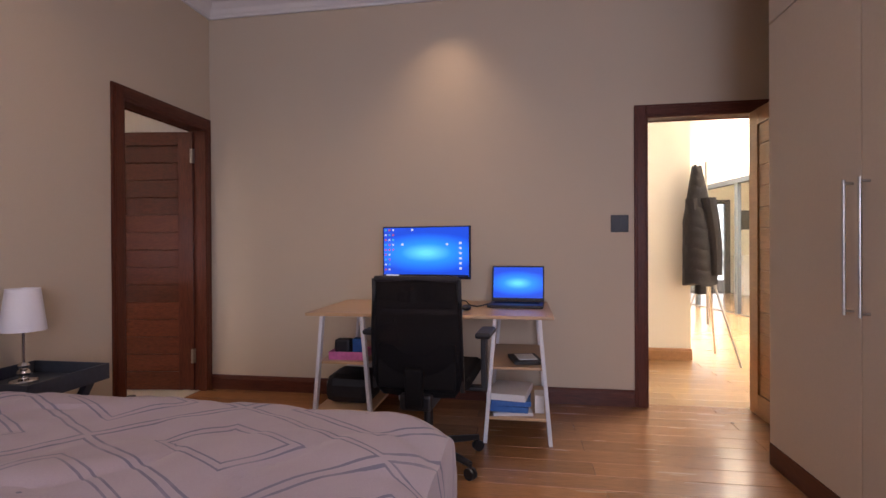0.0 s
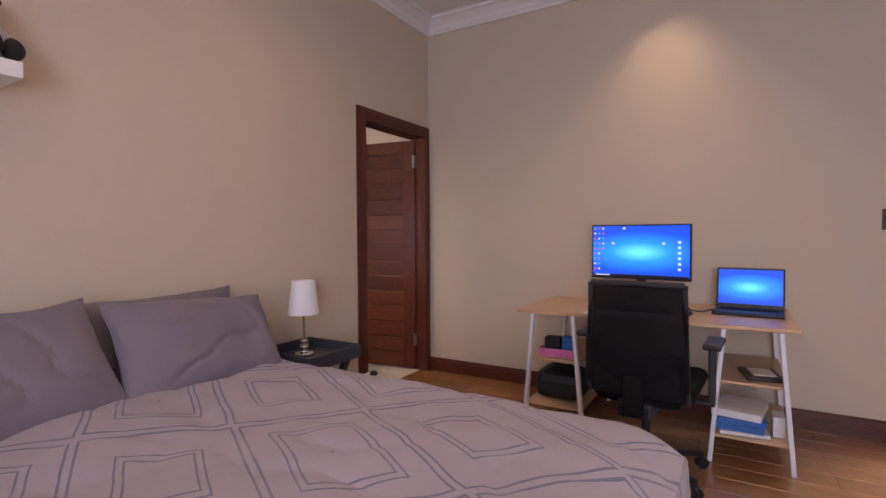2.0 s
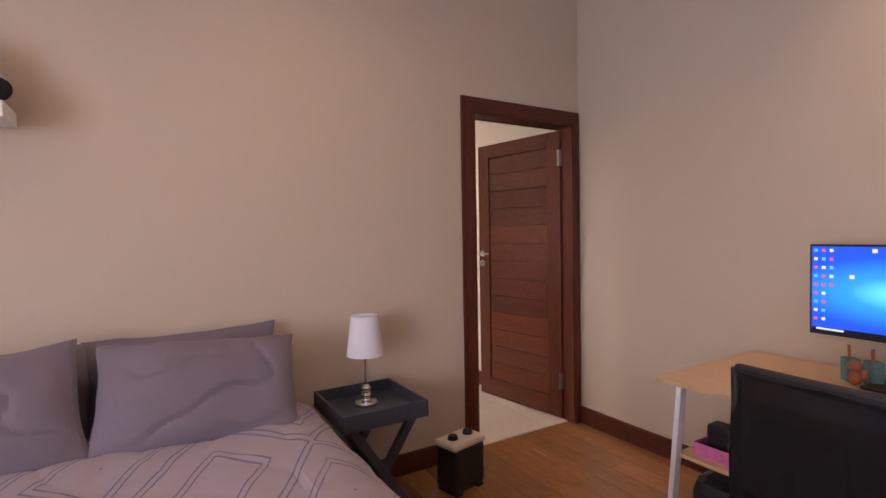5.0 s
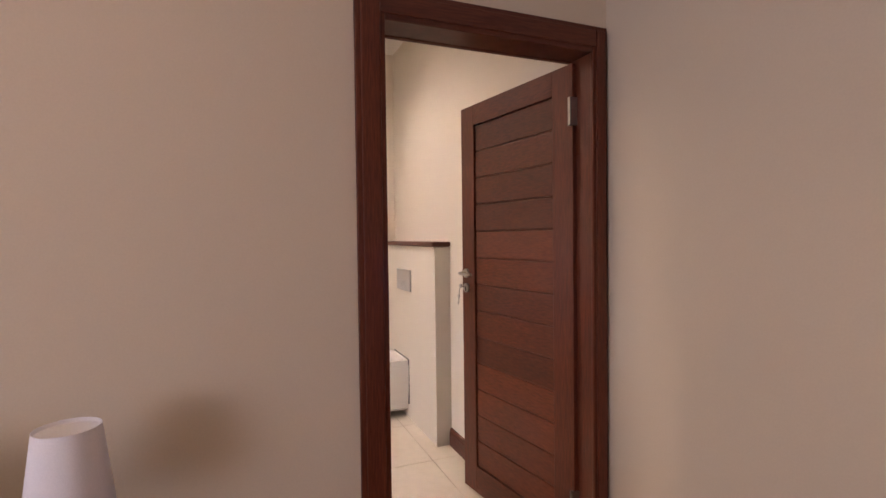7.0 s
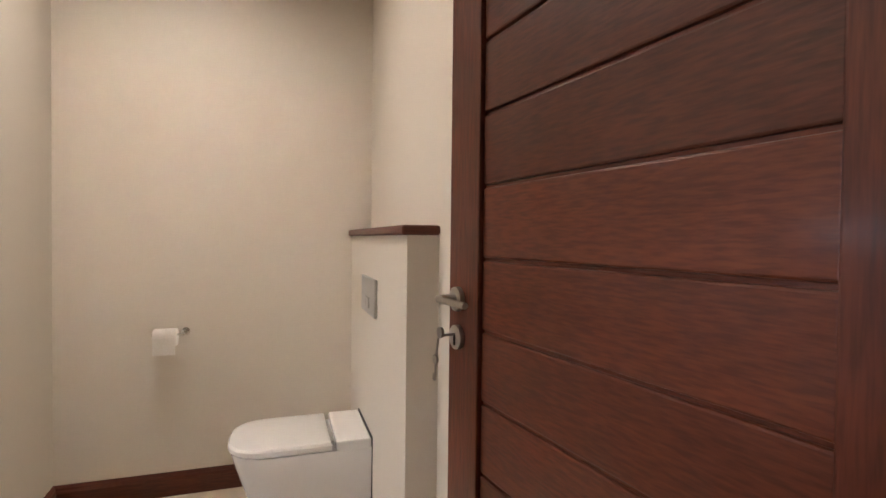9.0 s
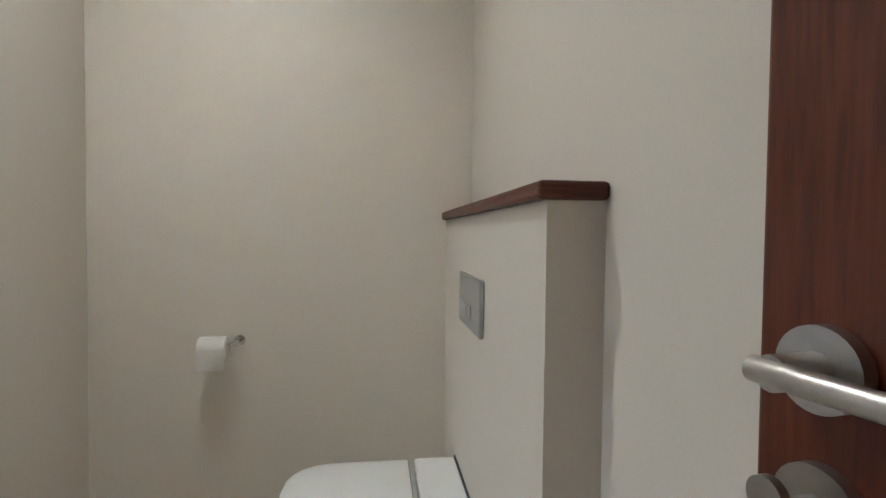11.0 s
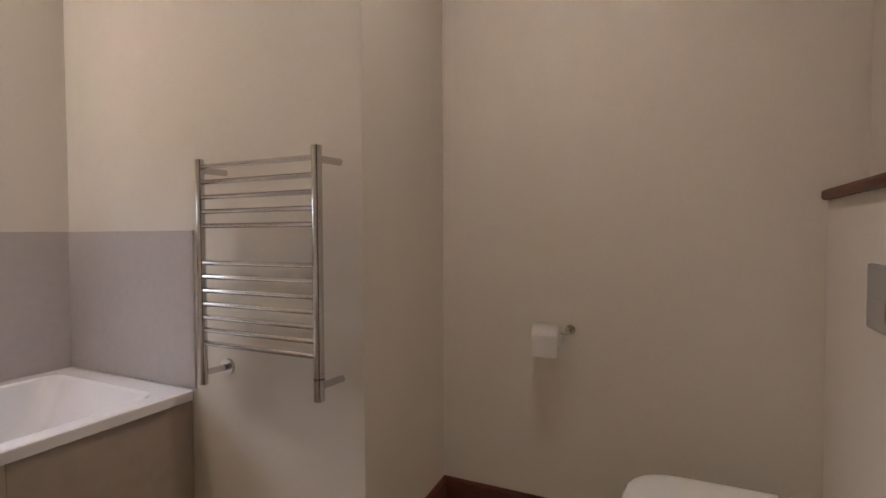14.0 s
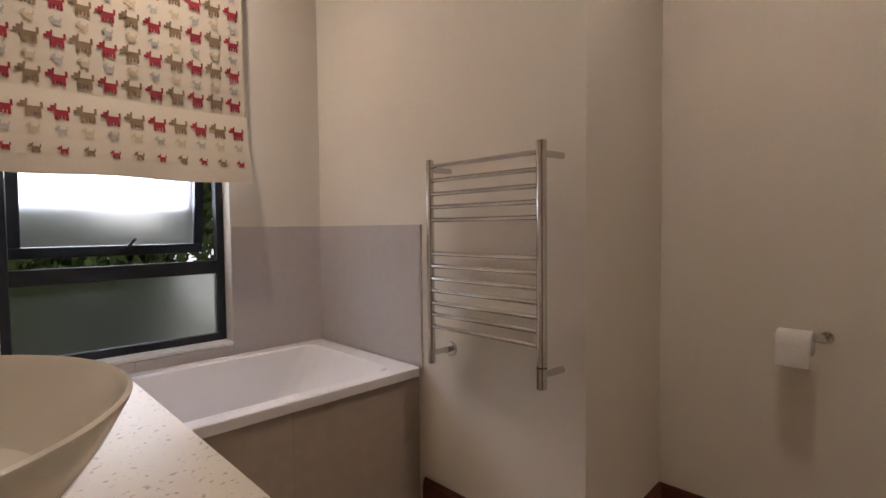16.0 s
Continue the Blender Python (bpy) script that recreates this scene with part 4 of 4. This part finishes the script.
# ---- wardrobe ----
WX = 1.725
for i, (y1, y0) in enumerate(((3.13, 2.43), (2.43, 1.73), (1.73, 1.03))):
    w = thing("wardrobe", "ivory lacquered built-in wardrobe with steel bar handles", "wardrobe", group="wardrobe units along the wall")
    part("carcass", box(WX + 0.022, 2.298, y0 + 0.001, y1 - 0.001, 0.115, CEIL - 0.001), M["wardrobe"], w)
    door = part("door", box(WX, WX + 0.02, y0 + 0.0025, y1 - 0.0025, 0.118, 2.25, bev=0.0015), M["wardrobe"], w)
    part("top_door", box(WX, WX + 0.02, y0 + 0.0025, y1 - 0.0025, 2.256, CEIL - 0.005, bev=0.0015), M["wardrobe"], w)
    part("plinth", box(WX + 0.004, WX + 0.05, y0 + 0.001, y1 + (0.012 if i == 0 else -0.001), 0, 0.112, bev=0.003), M["mahogany_y"], w)
    hy = y0 + 0.046 if i != 1 else y1 - 0.046
    b = rod((WX - 0.034, hy, 0.858), (WX - 0.034, hy, 1.375), 0.006)
    for z in (0.873, 1.36):
        rod((WX, hy, z), (WX - 0.034, hy, z), 0.005, bm=b)
    part("handle", b, M["satin"], door, "long satin steel bar handle")

sw = thing("light_switch", "square black glass switch plate on the wall", "switch", (1.152, 4.0, 1.284))
part("plate", box(-0.06, 0.06, -0.010, -0.0005, -0.06, 0.06, bev=0.003), M["black"], sw)
for x in (-0.028, 0.028):
    part("rocker", box(x - 0.022, x + 0.022, -0.0135, -0.0105, -0.042, 0.042, bev=0.002), M["black"], sw)

# ---- desk ----
desk = thing("desk", "birch-topped desk on white trestles with shelves", "desk")
part("desktop", box(-0.83, 0.65, 3.197, 3.972, 0.712, 0.732, bev=0.003), M["birch"], desk)
for cx in (-0.60, 0.445):
    tre = part("trestle", box(cx - 0.14, cx + 0.14, 3.30, 3.86, 0.696, 0.711, bev=0.002), M["whitemetal"], desk, "white trestle with two birch shelves")
    for y in (3.215, 3.925):
        for s in (-1, 1):
            p, q = Vector((cx + s * 0.185, y, 0)), Vector((cx + s * 0.125, y, 0.711))
            g = box(-0.02, 0.02, -0.011, 0.011, 0, (q - p).length, bev=0.003)
            bmesh.ops.transform(g, verts=g.verts[:], matrix=Matrix.Translation(p) @ (q - p).to_track_quat("Z", "Y").to_matrix().to_4x4() @ pose(0, 0, 0, 0, 0, 0))
            part("leg", g, M["whitemetal"], tre)
    part("shelf", box(cx - 0.155, cx + 0.155, 3.228, 3.912, 0.418, 0.434, bev=0.002), M["birch"], tre)
    part("shelf", box(cx - 0.178, cx + 0.178, 3.228, 3.912, 0.128, 0.144, bev=0.002), M["birch"], tre)

DT = 0.732
mon = thing("monitor", "curved black monitor showing a blue desktop", "monitor", (-0.172, 3.69, DT), -7)


def curved(w, z0, z1, y0, bow, thick, n=16):
    bm = bmesh.new()
    cols = []
    for i in range(n + 1):
        a = 2 * i / n - 1
        y = y0 - bow * a * a
        cols.append([bm.verts.new((a * w / 2, yy, z)) for yy, z in ((y, z0), (y, z1), (y + thick, z1), (y + thick, z0))])
    for p, q in zip(cols, cols[1:]):
        for k in range(4):
            bm.faces.new((p[k], q[k], q[(k + 1) % 4], p[(k + 1) % 4]))
    bm.faces.new(cols[0]), bm.faces.new(cols[-1][::-1])
    return bm


part("casing", curved(0.622, 0.178, 0.536, 0.0, 0.022, 0.03), M["black"], mon)
scr = part("screen", curved(0.606, 0.196, 0.528, -0.002, 0.022, 0.0015), M["screen"], mon, "lit blue desktop screen")


def icon(x, z, s, mat, parent, y):
    part("icon", box(x - s, x + s, y - 0.001, y, z - s * 0.8, z + s), M[mat], parent)


for c in range(3):
    for r in range(9 if c < 2 else 5):
        x = -0.288 + c * 0.026
        icon(x, 0.512 - r * 0.034, 0.0065, ("iconcyan", "iconred", "icon")[(r * 2 + c) % 3] if r != 4 else "iconred", scr, -0.0045 - 0.022 * (x / 0.303) ** 2)
for x, z in ((-0.17, 0.412), (-0.10, 0.512), (0.15, 0.412)):
    icon(x, z, 0.008, "icon", scr, -0.0045 - 0.022 * (x / 0.303) ** 2)
for r in range(6):
    icon(0.245, 0.42 - r * 0.034, 0.0085, "icon", scr, -0.0045 - 0.022 * (0.245 / 0.303) ** 2)
part("task_bar", curved(0.600, 0.1965, 0.207, -0.004, 0.022, 0.0015), M["black"], scr)
part("search_box", box(-0.285, -0.19, -0.0255, -0.0245, 0.198, 0.2055), M["icon"], scr)
part("stand", box(-0.03, 0.03, 0.032, 0.055, 0.01, 0.34, bev=0.004), M["black"], mon)
part("foot", box(-0.13, 0.13, -0.04, 0.13, 0, 0.012, bev=0.004), M["black"], mon)

lap = thing("laptop", "open black laptop showing a blue desktop", "laptop", (0.435, 3.66, DT), -4)
part("base", box(-0.178, 0.178, -0.12, 0.12, 0.003, 0.02, bev=0.004), M["black"], lap)
part("keyboard", box(-0.15, 0.15, -0.02, 0.10, 0.0205, 0.0215), M["mesh"], lap)
lid = part("lid", box(-0.178, 0.178, 0, 0.008, 0, 0.245, bev=0.003), M["black"], lap)
lid.matrix_local = pose(0, 0.118, 0.022, -14, 0, 0)
part("screen", box(-0.168, 0.168, -0.0015, -0.0003, 0.022, 0.235), M["screen"], lid, "lit blue laptop screen")

kb = thing("keyboard", "black full-size keyboard on the desk", "keyboard", (-0.17, 3.50, DT), -3)
part("body", box(-0.22, 0.22, -0.07, 0.07, 0, 0.018, bev=0.004), M["black"], kb)
key_me = mesh_of("key", box(-0.008, 0.008, -0.008, 0.008, 0, 0.007, bev=0.0015), M["mesh"])
for r in range(5):
    for c in range(21):
        o = new("key", key_me)
        o.parent, o.location = kb, (-0.2 + c * 0.02, -0.05 + r * 0.023, 0.0182)
single("desk_mat", box(-0.42, 0.12, 3.22, 3.415, DT + 0.0005, DT + 0.004, bev=0.001), M["paper"], "pale paper desk pad in front of the keyboard", "desk pad")
b = ball((0.13, 3.42, DT + 0.018), 0.03, (1, 1.6, 0.6))
single("computer_mouse", b, M["black"], "black computer mouse on the desk", "mouse")
cab = bpy.data.curves.new("cable", "CURVE")
cab.dimensions, cab.bevel_depth, cab.bevel_resolution = "3D", 0.004, 3
sp = cab.splines.new("BEZIER")
pts = [(0.02, 3.60, DT + 0.006), (0.08, 3.66, DT + 0.035), (0.15, 3.6, DT + 0.008), (0.26, 3.70, DT + 0.012)]
sp.bezier_points.add(len(pts) - 1)
for q, p in zip(sp.bezier_points, pts):
    q.co, q.handle_left_type, q.handle_right_type = p, "AUTO", "AUTO"
cab.materials.append(M["black"])
tagged(new("cable", cab), "black cable curled on the desk", "cable")
ph = thing("pen_holder", "teal card pen holder behind the keyboard", "pen holder", (-0.33, 3.76, DT))
for x in (-0.036, 0.036):
    part("cup", lathe([(0.032, 0), (0.033, 0.09), (0.029, 0.09), (0.028, 0.01)], (x, 0, 0), 4), M["teal"], ph)
part("pens", rod((-0.036, 0, 0.02), (-0.045, 0.01, 0.14), 0.005, bm=rod((0.036, 0, 0.02), (0.03, 0.01, 0.135), 0.006)), M["orange"], ph)
b = ball((-0.33, 3.70, DT + 0.03), 0.022, (1, 1, 1.35))
ball((-0.33, 3.70, DT + 0.075), 0.02, (1.2, 1, 1), b)
ball((-0.30, 3.70, DT + 0.045), 0.01, (1, 1, 2), b)
single("toy_figure", b, M["orange"], "small orange figurine beside the pens", "figurine")

# things on the desk shelves
bp = thing("pink_box", "open pink plastic box full of small items", "box", (-0.60, 3.36, 0.434))
for a in ((-0.11, 0.11, -0.09, 0.09, 0, 0.006), (-0.11, -0.105, -0.09, 0.09, 0.006, 0.05), (0.105, 0.11, -0.09, 0.09, 0.006, 0.05), (-0.105, 0.105, -0.09, -0.085, 0.006, 0.05), (-0.105, 0.105, 0.085, 0.09, 0.006, 0.05)):
    part("panel", box(*a, bev=0.001), M["pink"], bp)
single("black_case", box(-0.70, -0.60, 3.34, 3.42, 0.4405, 0.545, bev=0.012), M["black"], "small black case standing in the pink box", "case")
single("blue_case", box(-0.59, -0.51, 3.36, 3.42, 0.4405, 0.55, bev=0.01), M["blue"], "small blue case standing in the pink box", "case")
b = box(-0.76, -0.45, 3.30, 3.60, 0.145, 0.33, bev=0.06)
for v in b.verts:
    v.co.z += 0.02 * noise.noise(v.co * 9) if v.co.z > 0.2 else 0
single("laptop_bag", b, M["darkbag"], "soft black nylon bag on the lower shelf", "bag")
single("paper_stack", box(-0.72, -0.50, 3.62, 3.84, 0.1445, 0.38, bev=0.004), M["paper"], "upright stack of white paper behind the bag", "papers")
nb = thing("notebook", "black notebook with a pale card on top", "notebook", (0.49, 3.40, 0.434), 12)
part("cover", box(-0.085, 0.085, -0.11, 0.11, 0, 0.022, bev=0.004), M["black"], nb)
part("card", box(-0.05, 0.06, -0.07, 0.08, 0.0222, 0.026), M["paper"], nb)
for i, (mat, lab, h) in enumerate((("paper", "sheaf of white paper under the folders", 0.02), ("blue", "bright blue plastic folder", 0.035), ("blue", "bright blue plastic folder", 0.03), ("paper", "loose grey-white papers on the folders", 0.04))):
    z = 0.1445 + sum((0.02, 0.035, 0.03, 0.04)[:i]) + 0.0005 * i
    o = single("folder" if mat == "blue" else "paper_sheaf", box(-0.115, 0.115, -0.15, 0.15, 0, h - 0.001, bev=0.003), M[mat], lab, "folder" if mat == "blue" else "papers")
    o.matrix_world = pose(0.40, 3.40, z, 0, 0, (8, -4, 3, -9)[i])
single("white_box", box(0.545, 0.60, 3.32, 3.44, 0.1445, 0.25, bev=0.003), M["paper"], "small white carton on the lower shelf", "box")

# ---- office chair ----
ch = thing("office_chair", "black office chair with a mesh back", "chair", (-0.02, 2.86, 0), -4)


def chair_back():
    """A gently curved back panel that narrows to the top corners."""
    bm = bmesh.new()
    n, k = 14, 18
    g = []
    for s in (0, 1):
        side = []
        for j in range(k + 1):
            q = j / k
            z = 0.40 + 0.58 * q
            w = 0.232 - 0.012 * q - 0.05 * max(0, 0.12 - q) / 0.12
            y = -0.13 - 0.03 * q - 0.03 * math.sin(q * math.pi) + 0.016 * s
            side.append([bm.verts.new((w * (2 * i / n - 1), y + 0.035 * (1 - (2 * i / n - 1) ** 2) * -1 * 0.6, z - 0.012 * abs(2 * i / n - 1) ** 4 * (q > 0.97))) for i in range(n + 1)])
        g.append(side)
    for side in g:
        for j in range(k):
            for i in range(n):
                bm.faces.new((side[j][i], side[j][i + 1], side[j + 1][i + 1], side[j + 1][i]))
    a, c = g
    for i in range(n):
        for j in (0, k):
            bm.faces.new((a[j][i], a[j][i + 1], c[j][i + 1], c[j][i]))
    for j in range(k):
        for i in (0, n):
            bm.faces.new((a[j][i], a[j + 1][i], c[j + 1][i], c[j][i]))
    return bm


M["netting"] = surface("see_through_black_netting", (0.010, 0.008, 0.008), 0.9, grain=220, vary=0.2, bump=0.2, darker=0.5, spec=0.2)
M["netting"].node_tree.nodes["Principled BSDF"].inputs["Alpha"].default_value = 0.86
back = part("backrest", chair_back(), M["netting"], ch, "see-through black mesh backrest")
part("top_bar", box(-0.212, 0.212, -0.182, -0.158, 0.958, 0.988, bev=0.010), M["black"], back)
for sx in (-1, 1):
    part("side_rail", rod((sx * 0.222, -0.135, 0.43), (sx * 0.212, -0.170, 0.975), 0.011, seg=12), M["black"], back)
part("lumbar_pad", box(-0.195, 0.195, -0.172, -0.150, 0.44, 0.66, bev=0.010), M["mesh"], back, "black padded lumbar support")
part("spine", box(-0.045, 0.045, -0.225, -0.185, 0.36, 0.55, bev=0.012), M["mesh"], ch)
part("seat", box(-0.25, 0.25, -0.12, 0.36, 0.42, 0.50, bev=0.035), M["mesh"], ch, "black padded fabric seat")
part("mechanism", box(-0.08, 0.08, -0.19, 0.2, 0.34, 0.42, bev=0.015), M["black"], ch)
for s in (-1, 1):
    arm = part("armrest", box(s * 0.30 - 0.04, s * 0.30 + 0.04, -0.02, 0.22, 0.665, 0.695, bev=0.012), M["black"], ch)
    part("arm_post", box(s * 0.295 - 0.015, s * 0.295 + 0.015, 0.05, 0.10, 0.40, 0.665, bev=0.006), M["black"], arm)
    part("arm_bracket", box(min(s * 0.20, s * 0.31), max(s * 0.20, s * 0.31), 0.05, 0.10, 0.385, 0.405, bev=0.005), M["black"], arm)
part("gas_lift", rod((0, 0.06, 0.09), (0, 0.06, 0.36), 0.024), M["black"], ch)
part("hub", rod((0, 0.06, 0.07), (0, 0.06, 0.13), 0.045), M["black"], ch)
for i in range(5):
    a = radians(72 * i - 33)
    c, s = math.cos(a), math.sin(a)
    leg = part("base_leg", rod((0, 0.06, 0.105), (0.30 * c, 0.06 + 0.30 * s, 0.075), 0.022, 0.015), M["black"], ch)
    tx, ty = 0.30 * c, 0.06 + 0.30 * s
    part("castor", rod((tx - 0.018 * s, ty + 0.018 * c, 0.03), (tx - 0.006 * s, ty + 0.006 * c, 0.03), 0.029, bm=rod((tx + 0.006 * s, ty - 0.006 * c, 0.03), (tx + 0.018 * s, ty - 0.018 * c, 0.03), 0.029, bm=rod((tx, ty, 0.03), (tx, ty, 0.08), 0.008))), M["black"], leg)

# ---- hall ----
structure("wall_hall_pier", box(0.2, 2.11, 5.56, 5.76, 0, 4.2), M["hallwhite"], "bright cream hall wall end", "wall")
# this skirting takes the lit copy of the mahogany too
structure("baseboard", run_profile(SKIRT, (0.2, 5.56), (2.12, 5.56), (0, -1)), M["mahogany_lit"], "mahogany skirting on the hall wall, coloured orange-brown as lit", "skirting")
structure("wall_hall_west", box(0.1, 0.2, 4.12, 5.56, 0, 4.2), M["hallwhite"], "cream hall wall", "wall")
structure("wall_hall_east", box(7.0, 7.1, 4.12, 13.1, 0, 4.2), M["hallwhite"], "cream hall wall", "wall")
structure("wall_hall_south", box(2.4, 7.1, 4.0, 4.12, 0, 4.2), M["hallwhite"], "cream hall wall", "wall")
b = box(1.2, 4.26, 13.0, 13.1, 0, 4.2)
bx(b, 4.26, 5.30, 13.0, 13.1, 2.2, 4.2), bx(b, 5.30, 7.0, 13.0, 13.1, 0, 4.2)
structure("wall_hall_far", b, M["hallwhite"], "far cream wall of the living room", "wall")
structure("wall_hall_northwest", box(1.1, 1.2, 5.76, 13.1, 0, 4.2), M["hallwhite"], "cream hall wall", "wall")
structure("ceiling_hall", box(0.1, 7.1, 4.0, 13.1, 4.2, 4.3), M["white"], "white sloping hall ceiling", "ceiling")
part_a, part_b = Vector((3.55, 11.6, 0)), Vector((4.35, 6.6, 0))
d = (part_b - part_a)
rzp = math.degrees(math.atan2(d.y, d.x))
scr2 = thing("glass_partition", "grey-framed folding glass partition", "glass partition", part_a, rzp)
L = d.length
part("bulkhead", box(0, L, -0.06, 0.06, 2.22, 4.19), M["hallwhite"], scr2, "white wall above the glass")
part("head_rail", box(0, L, -0.05, 0.05, 2.14, 2.22), M["greyframe"], scr2)
part("floor_track", box(0, L, -0.04, 0.04, -0.013, 0.012), M["satin"], scr2)
for i in range(5):
    x = L * i / 4
    part("stile", box(max(0, x - 0.045), min(L, x + 0.045), -0.03, 0.03, 0.012, 2.14), M["greyframe"], scr2)
    if i < 4:
        g = part("pane", box(x + 0.05, x + L / 4 - 0.05, -0.004, 0.004, 0.013, 2.138), M["clear"], scr2, "clear glass pane")
        g.visible_shadow = False
gd = thing("window_2", "dark-framed glass door in the far living room wall", "glass door", (4.88, 12.999, 0), kind="structure")
structure("backdrop", box(-10, 25, 30, 30.1, -1, 20), M["skyglow"], "pale hazy sky beyond the living room", "sky backdrop")
for a in ((-0.62, -0.54, 0, 2.2), (0.30, 0.42, 0, 2.2), (-0.05, 0.03, 0, 2.1), (-0.54, 0.30, 2.1, 2.2)):
    part("window_frame", box(a[0], a[1], -0.10, -0.001, a[2], a[3]), M["blackalu"], gd)
for a, c in ((-0.54, -0.05), (0.03, 0.30)):
    part("pane", box(a, c, -0.05, -0.044, 0.05, 2.1), M["clear"], gd, "clear glass pane")
single("low_cabinet", box(5.38, 6.6, 12.4, 12.99, 0, 0.9, bev=0.01), M["white"], "white low cabinet along the far wall", "cabinet")
single("wall_picture", box(5.45, 5.75, 12.97, 12.998, 1.5, 1.95, bev=0.005), M["black"], "small dark framed picture on the far wall", "picture")


def jacket_mesh():
    """A padded jacket hung by its collar: narrow above, quilted rings, two sleeves."""
    bm = bmesh.new()
    n = 22
    levels = []
    for j in range(41):
        q = j / 40
        z = 1.88 - 1.12 * q
        w = 0.04 + 0.075 * min(1, q * 2.2) + 0.04 * q
        dd = 0.05 + 0.07 * min(1, q * 2) + 0.012 * abs(math.sin(q * 36))
        cx, cy = 2.02 + 0.03 * q, 5.40
        levels.append([(cx + w * math.cos(2 * math.pi * i / n) * (1 + 0.05 * noise.noise(Vector((i, j * 0.3, 0)))), cy + dd * math.sin(2 * math.pi * i / n), z + 0.015 * math.sin(i)) for i in range(n)])
    loft(levels, bm)
    for s, x0, x1 in ((1, 2.09, 2.16), (-1, 1.97, 2.04)):
        pts = []
        for j in range(21):
            q = j / 20
            r = 0.062 - 0.016 * q + 0.006 * abs(math.sin(q * 24))
            cx = x0 + (x1 - x0) * math.sin(q * 1.8)
            z = 1.57 - (0.72 if s > 0 else 0.90) * q
            pts.append([(cx + r * math.cos(2 * math.pi * i / 14), 5.33 - 0.03 * s + r * math.sin(2 * math.pi * i / 14), z) for i in range(14)])
        loft(pts, bm)
    return bm


cs = thing("coat_stand", "slim steel tripod stand beside the hall wall", "coat stand", (2.38, 5.66, 0))
part("pole", rod((-0.10, -0.06, 0.35), (-0.12, -0.08, 1.95), 0.012), M["satin"], cs)
for a in (-60, 60, 180):
    c, s = math.cos(radians(a)), math.sin(radians(a))
    part("leg", rod((-0.10, -0.06, 0.95), (-0.10 + 0.36 * c, -0.06 + 0.36 * s, 0.0), 0.010), M["satin"], cs)
single("jacket", jacket_mesh(), M["jacket"], "dark padded jacket hanging in the hall", "jacket").location.x = 0.095

# ---- garden outside the bathroom window ----
structure("ground", box(-60, 60, -80, -1.91, -0.5, -0.4), M["earth"], "garden soil outside the windows", "ground")
structure("ground", box(-5.4, -2.13, -1.91, 0.72, -0.5, -0.4), M["earth"], "garden soil outside the windows", "ground")
structure("ground", box(-60, -5.4, -1.91, 60, -0.5, -0.4), M["earth"], "garden soil outside the windows", "ground")
rng = random.Random(5)
hb = bmesh.new()
hu, hv = Vector((math.cos(radians(ANG)), math.sin(radians(ANG)), 0)), Vector((-math.sin(radians(ANG)), math.cos(radians(ANG)), 0))
for i in range(23500):
    u, v = rng.uniform(-2.4, 1.72), -1.35 - abs(rng.gauss(0, 0.35))
    top = 1.42 + 0.30 * noise.noise(Vector((u * 1.3, 0, 4))) + (0.75 if u < 0.3 else -0.12)
    z = top - abs(rng.gauss(0, 0.65))
    if z < -0.35:
        continue
    c = Vector((OX, OY, 0)) + hu * u + hv * v + Vector((0, 0, z))
    s = rng.uniform(0.035, 0.07)
    m = Matrix.Translation(c) @ Euler((rng.uniform(0, 6), rng.uniform(0, 6), rng.uniform(0, 6))).to_matrix().to_4x4()
    vs = [hb.verts.new(m @ Vector(p)) for p in ((-s, 0, 0), (0, -s * 0.45, s * 0.1), (s, 0, 0), (0, s * 0.45, s * 0.1))]
    hb.faces.new(vs)
single("hedge", hb, M["leaf"], "green leafy hedge outside the bathroom window", "hedge", kind="stuff")

bd = box(-14, 8, -7.1, -7.0, -0.4, 9.0)
structure("backdrop", bd, M["skyglow"], "pale hazy sky beyond the hedge", "sky backdrop")

# ---- floor pieces ----
PLANK = mesh_of("plank", box(0, 1.6, 0, 0.1475, -0.013, 0.0, bev=0.0012), M["floor"])
fl = bpy.data.objects["floor"]
rows = 40
for j in range(rows):
    y = -1.89 + j * 0.149
    x = -2.05 - (j * 0.61) % 1.2
    while x < 2.3:
        a, c = max(x, -2.05), min(x + 1.598, 2.38)
        if c - a > 0.05:
            o = new("plank", PLANK)
            o.parent = fl
            o.matrix_world = Matrix.Translation((a, y, 0)) @ Matrix.Diagonal(((c - a) / 1.6, 1, 1, 1))
        x += 1.6
HP = mesh_of("plank", box(0, 1.6, 0, 0.1475, -0.013, 0.0, bev=0.0012), M["hallfloor"])
fh = bpy.data.objects["floor_hall"]
for j in range(20):
    y = 4.074 + j * 0.149
    x = 0.6 - (j * 0.61) % 1.2
    while x < 4.4:
        a, c = max(x, 0.25), min(x + 1.598, 4.4)
        o = new("plank", HP)
        o.parent = fh
        o.matrix_world = Matrix.Translation((a, y, 0)) @ Matrix.Diagonal(((c - a) / 1.6, 1, 1, 1))
        x += 1.6
far = bmesh.new()
for j in range(39):
    bx(far, 1.2, 7.0, 7.056 + j * 0.149, 7.2035 + j * 0.149, -0.013, 0)
rest = part("far_planks", far, M["hallfloor"], fh)
tagged(rest, kind="stuff")
TM = mesh_of("tile", box(0.0015, 0.5985, 0.0015, 0.5985, -0.011, 0.0, bev=0.001), M["tile"])
fb = bpy.data.objects["floor_bathroom"]
for i in range(5):
    for j in range(2, 8):
        o = new("tile", TM)
        o.parent = fb
        o.matrix_world = Matrix.Translation((-5.06 + i * 0.6, -0.46 + j * 0.6, 0))
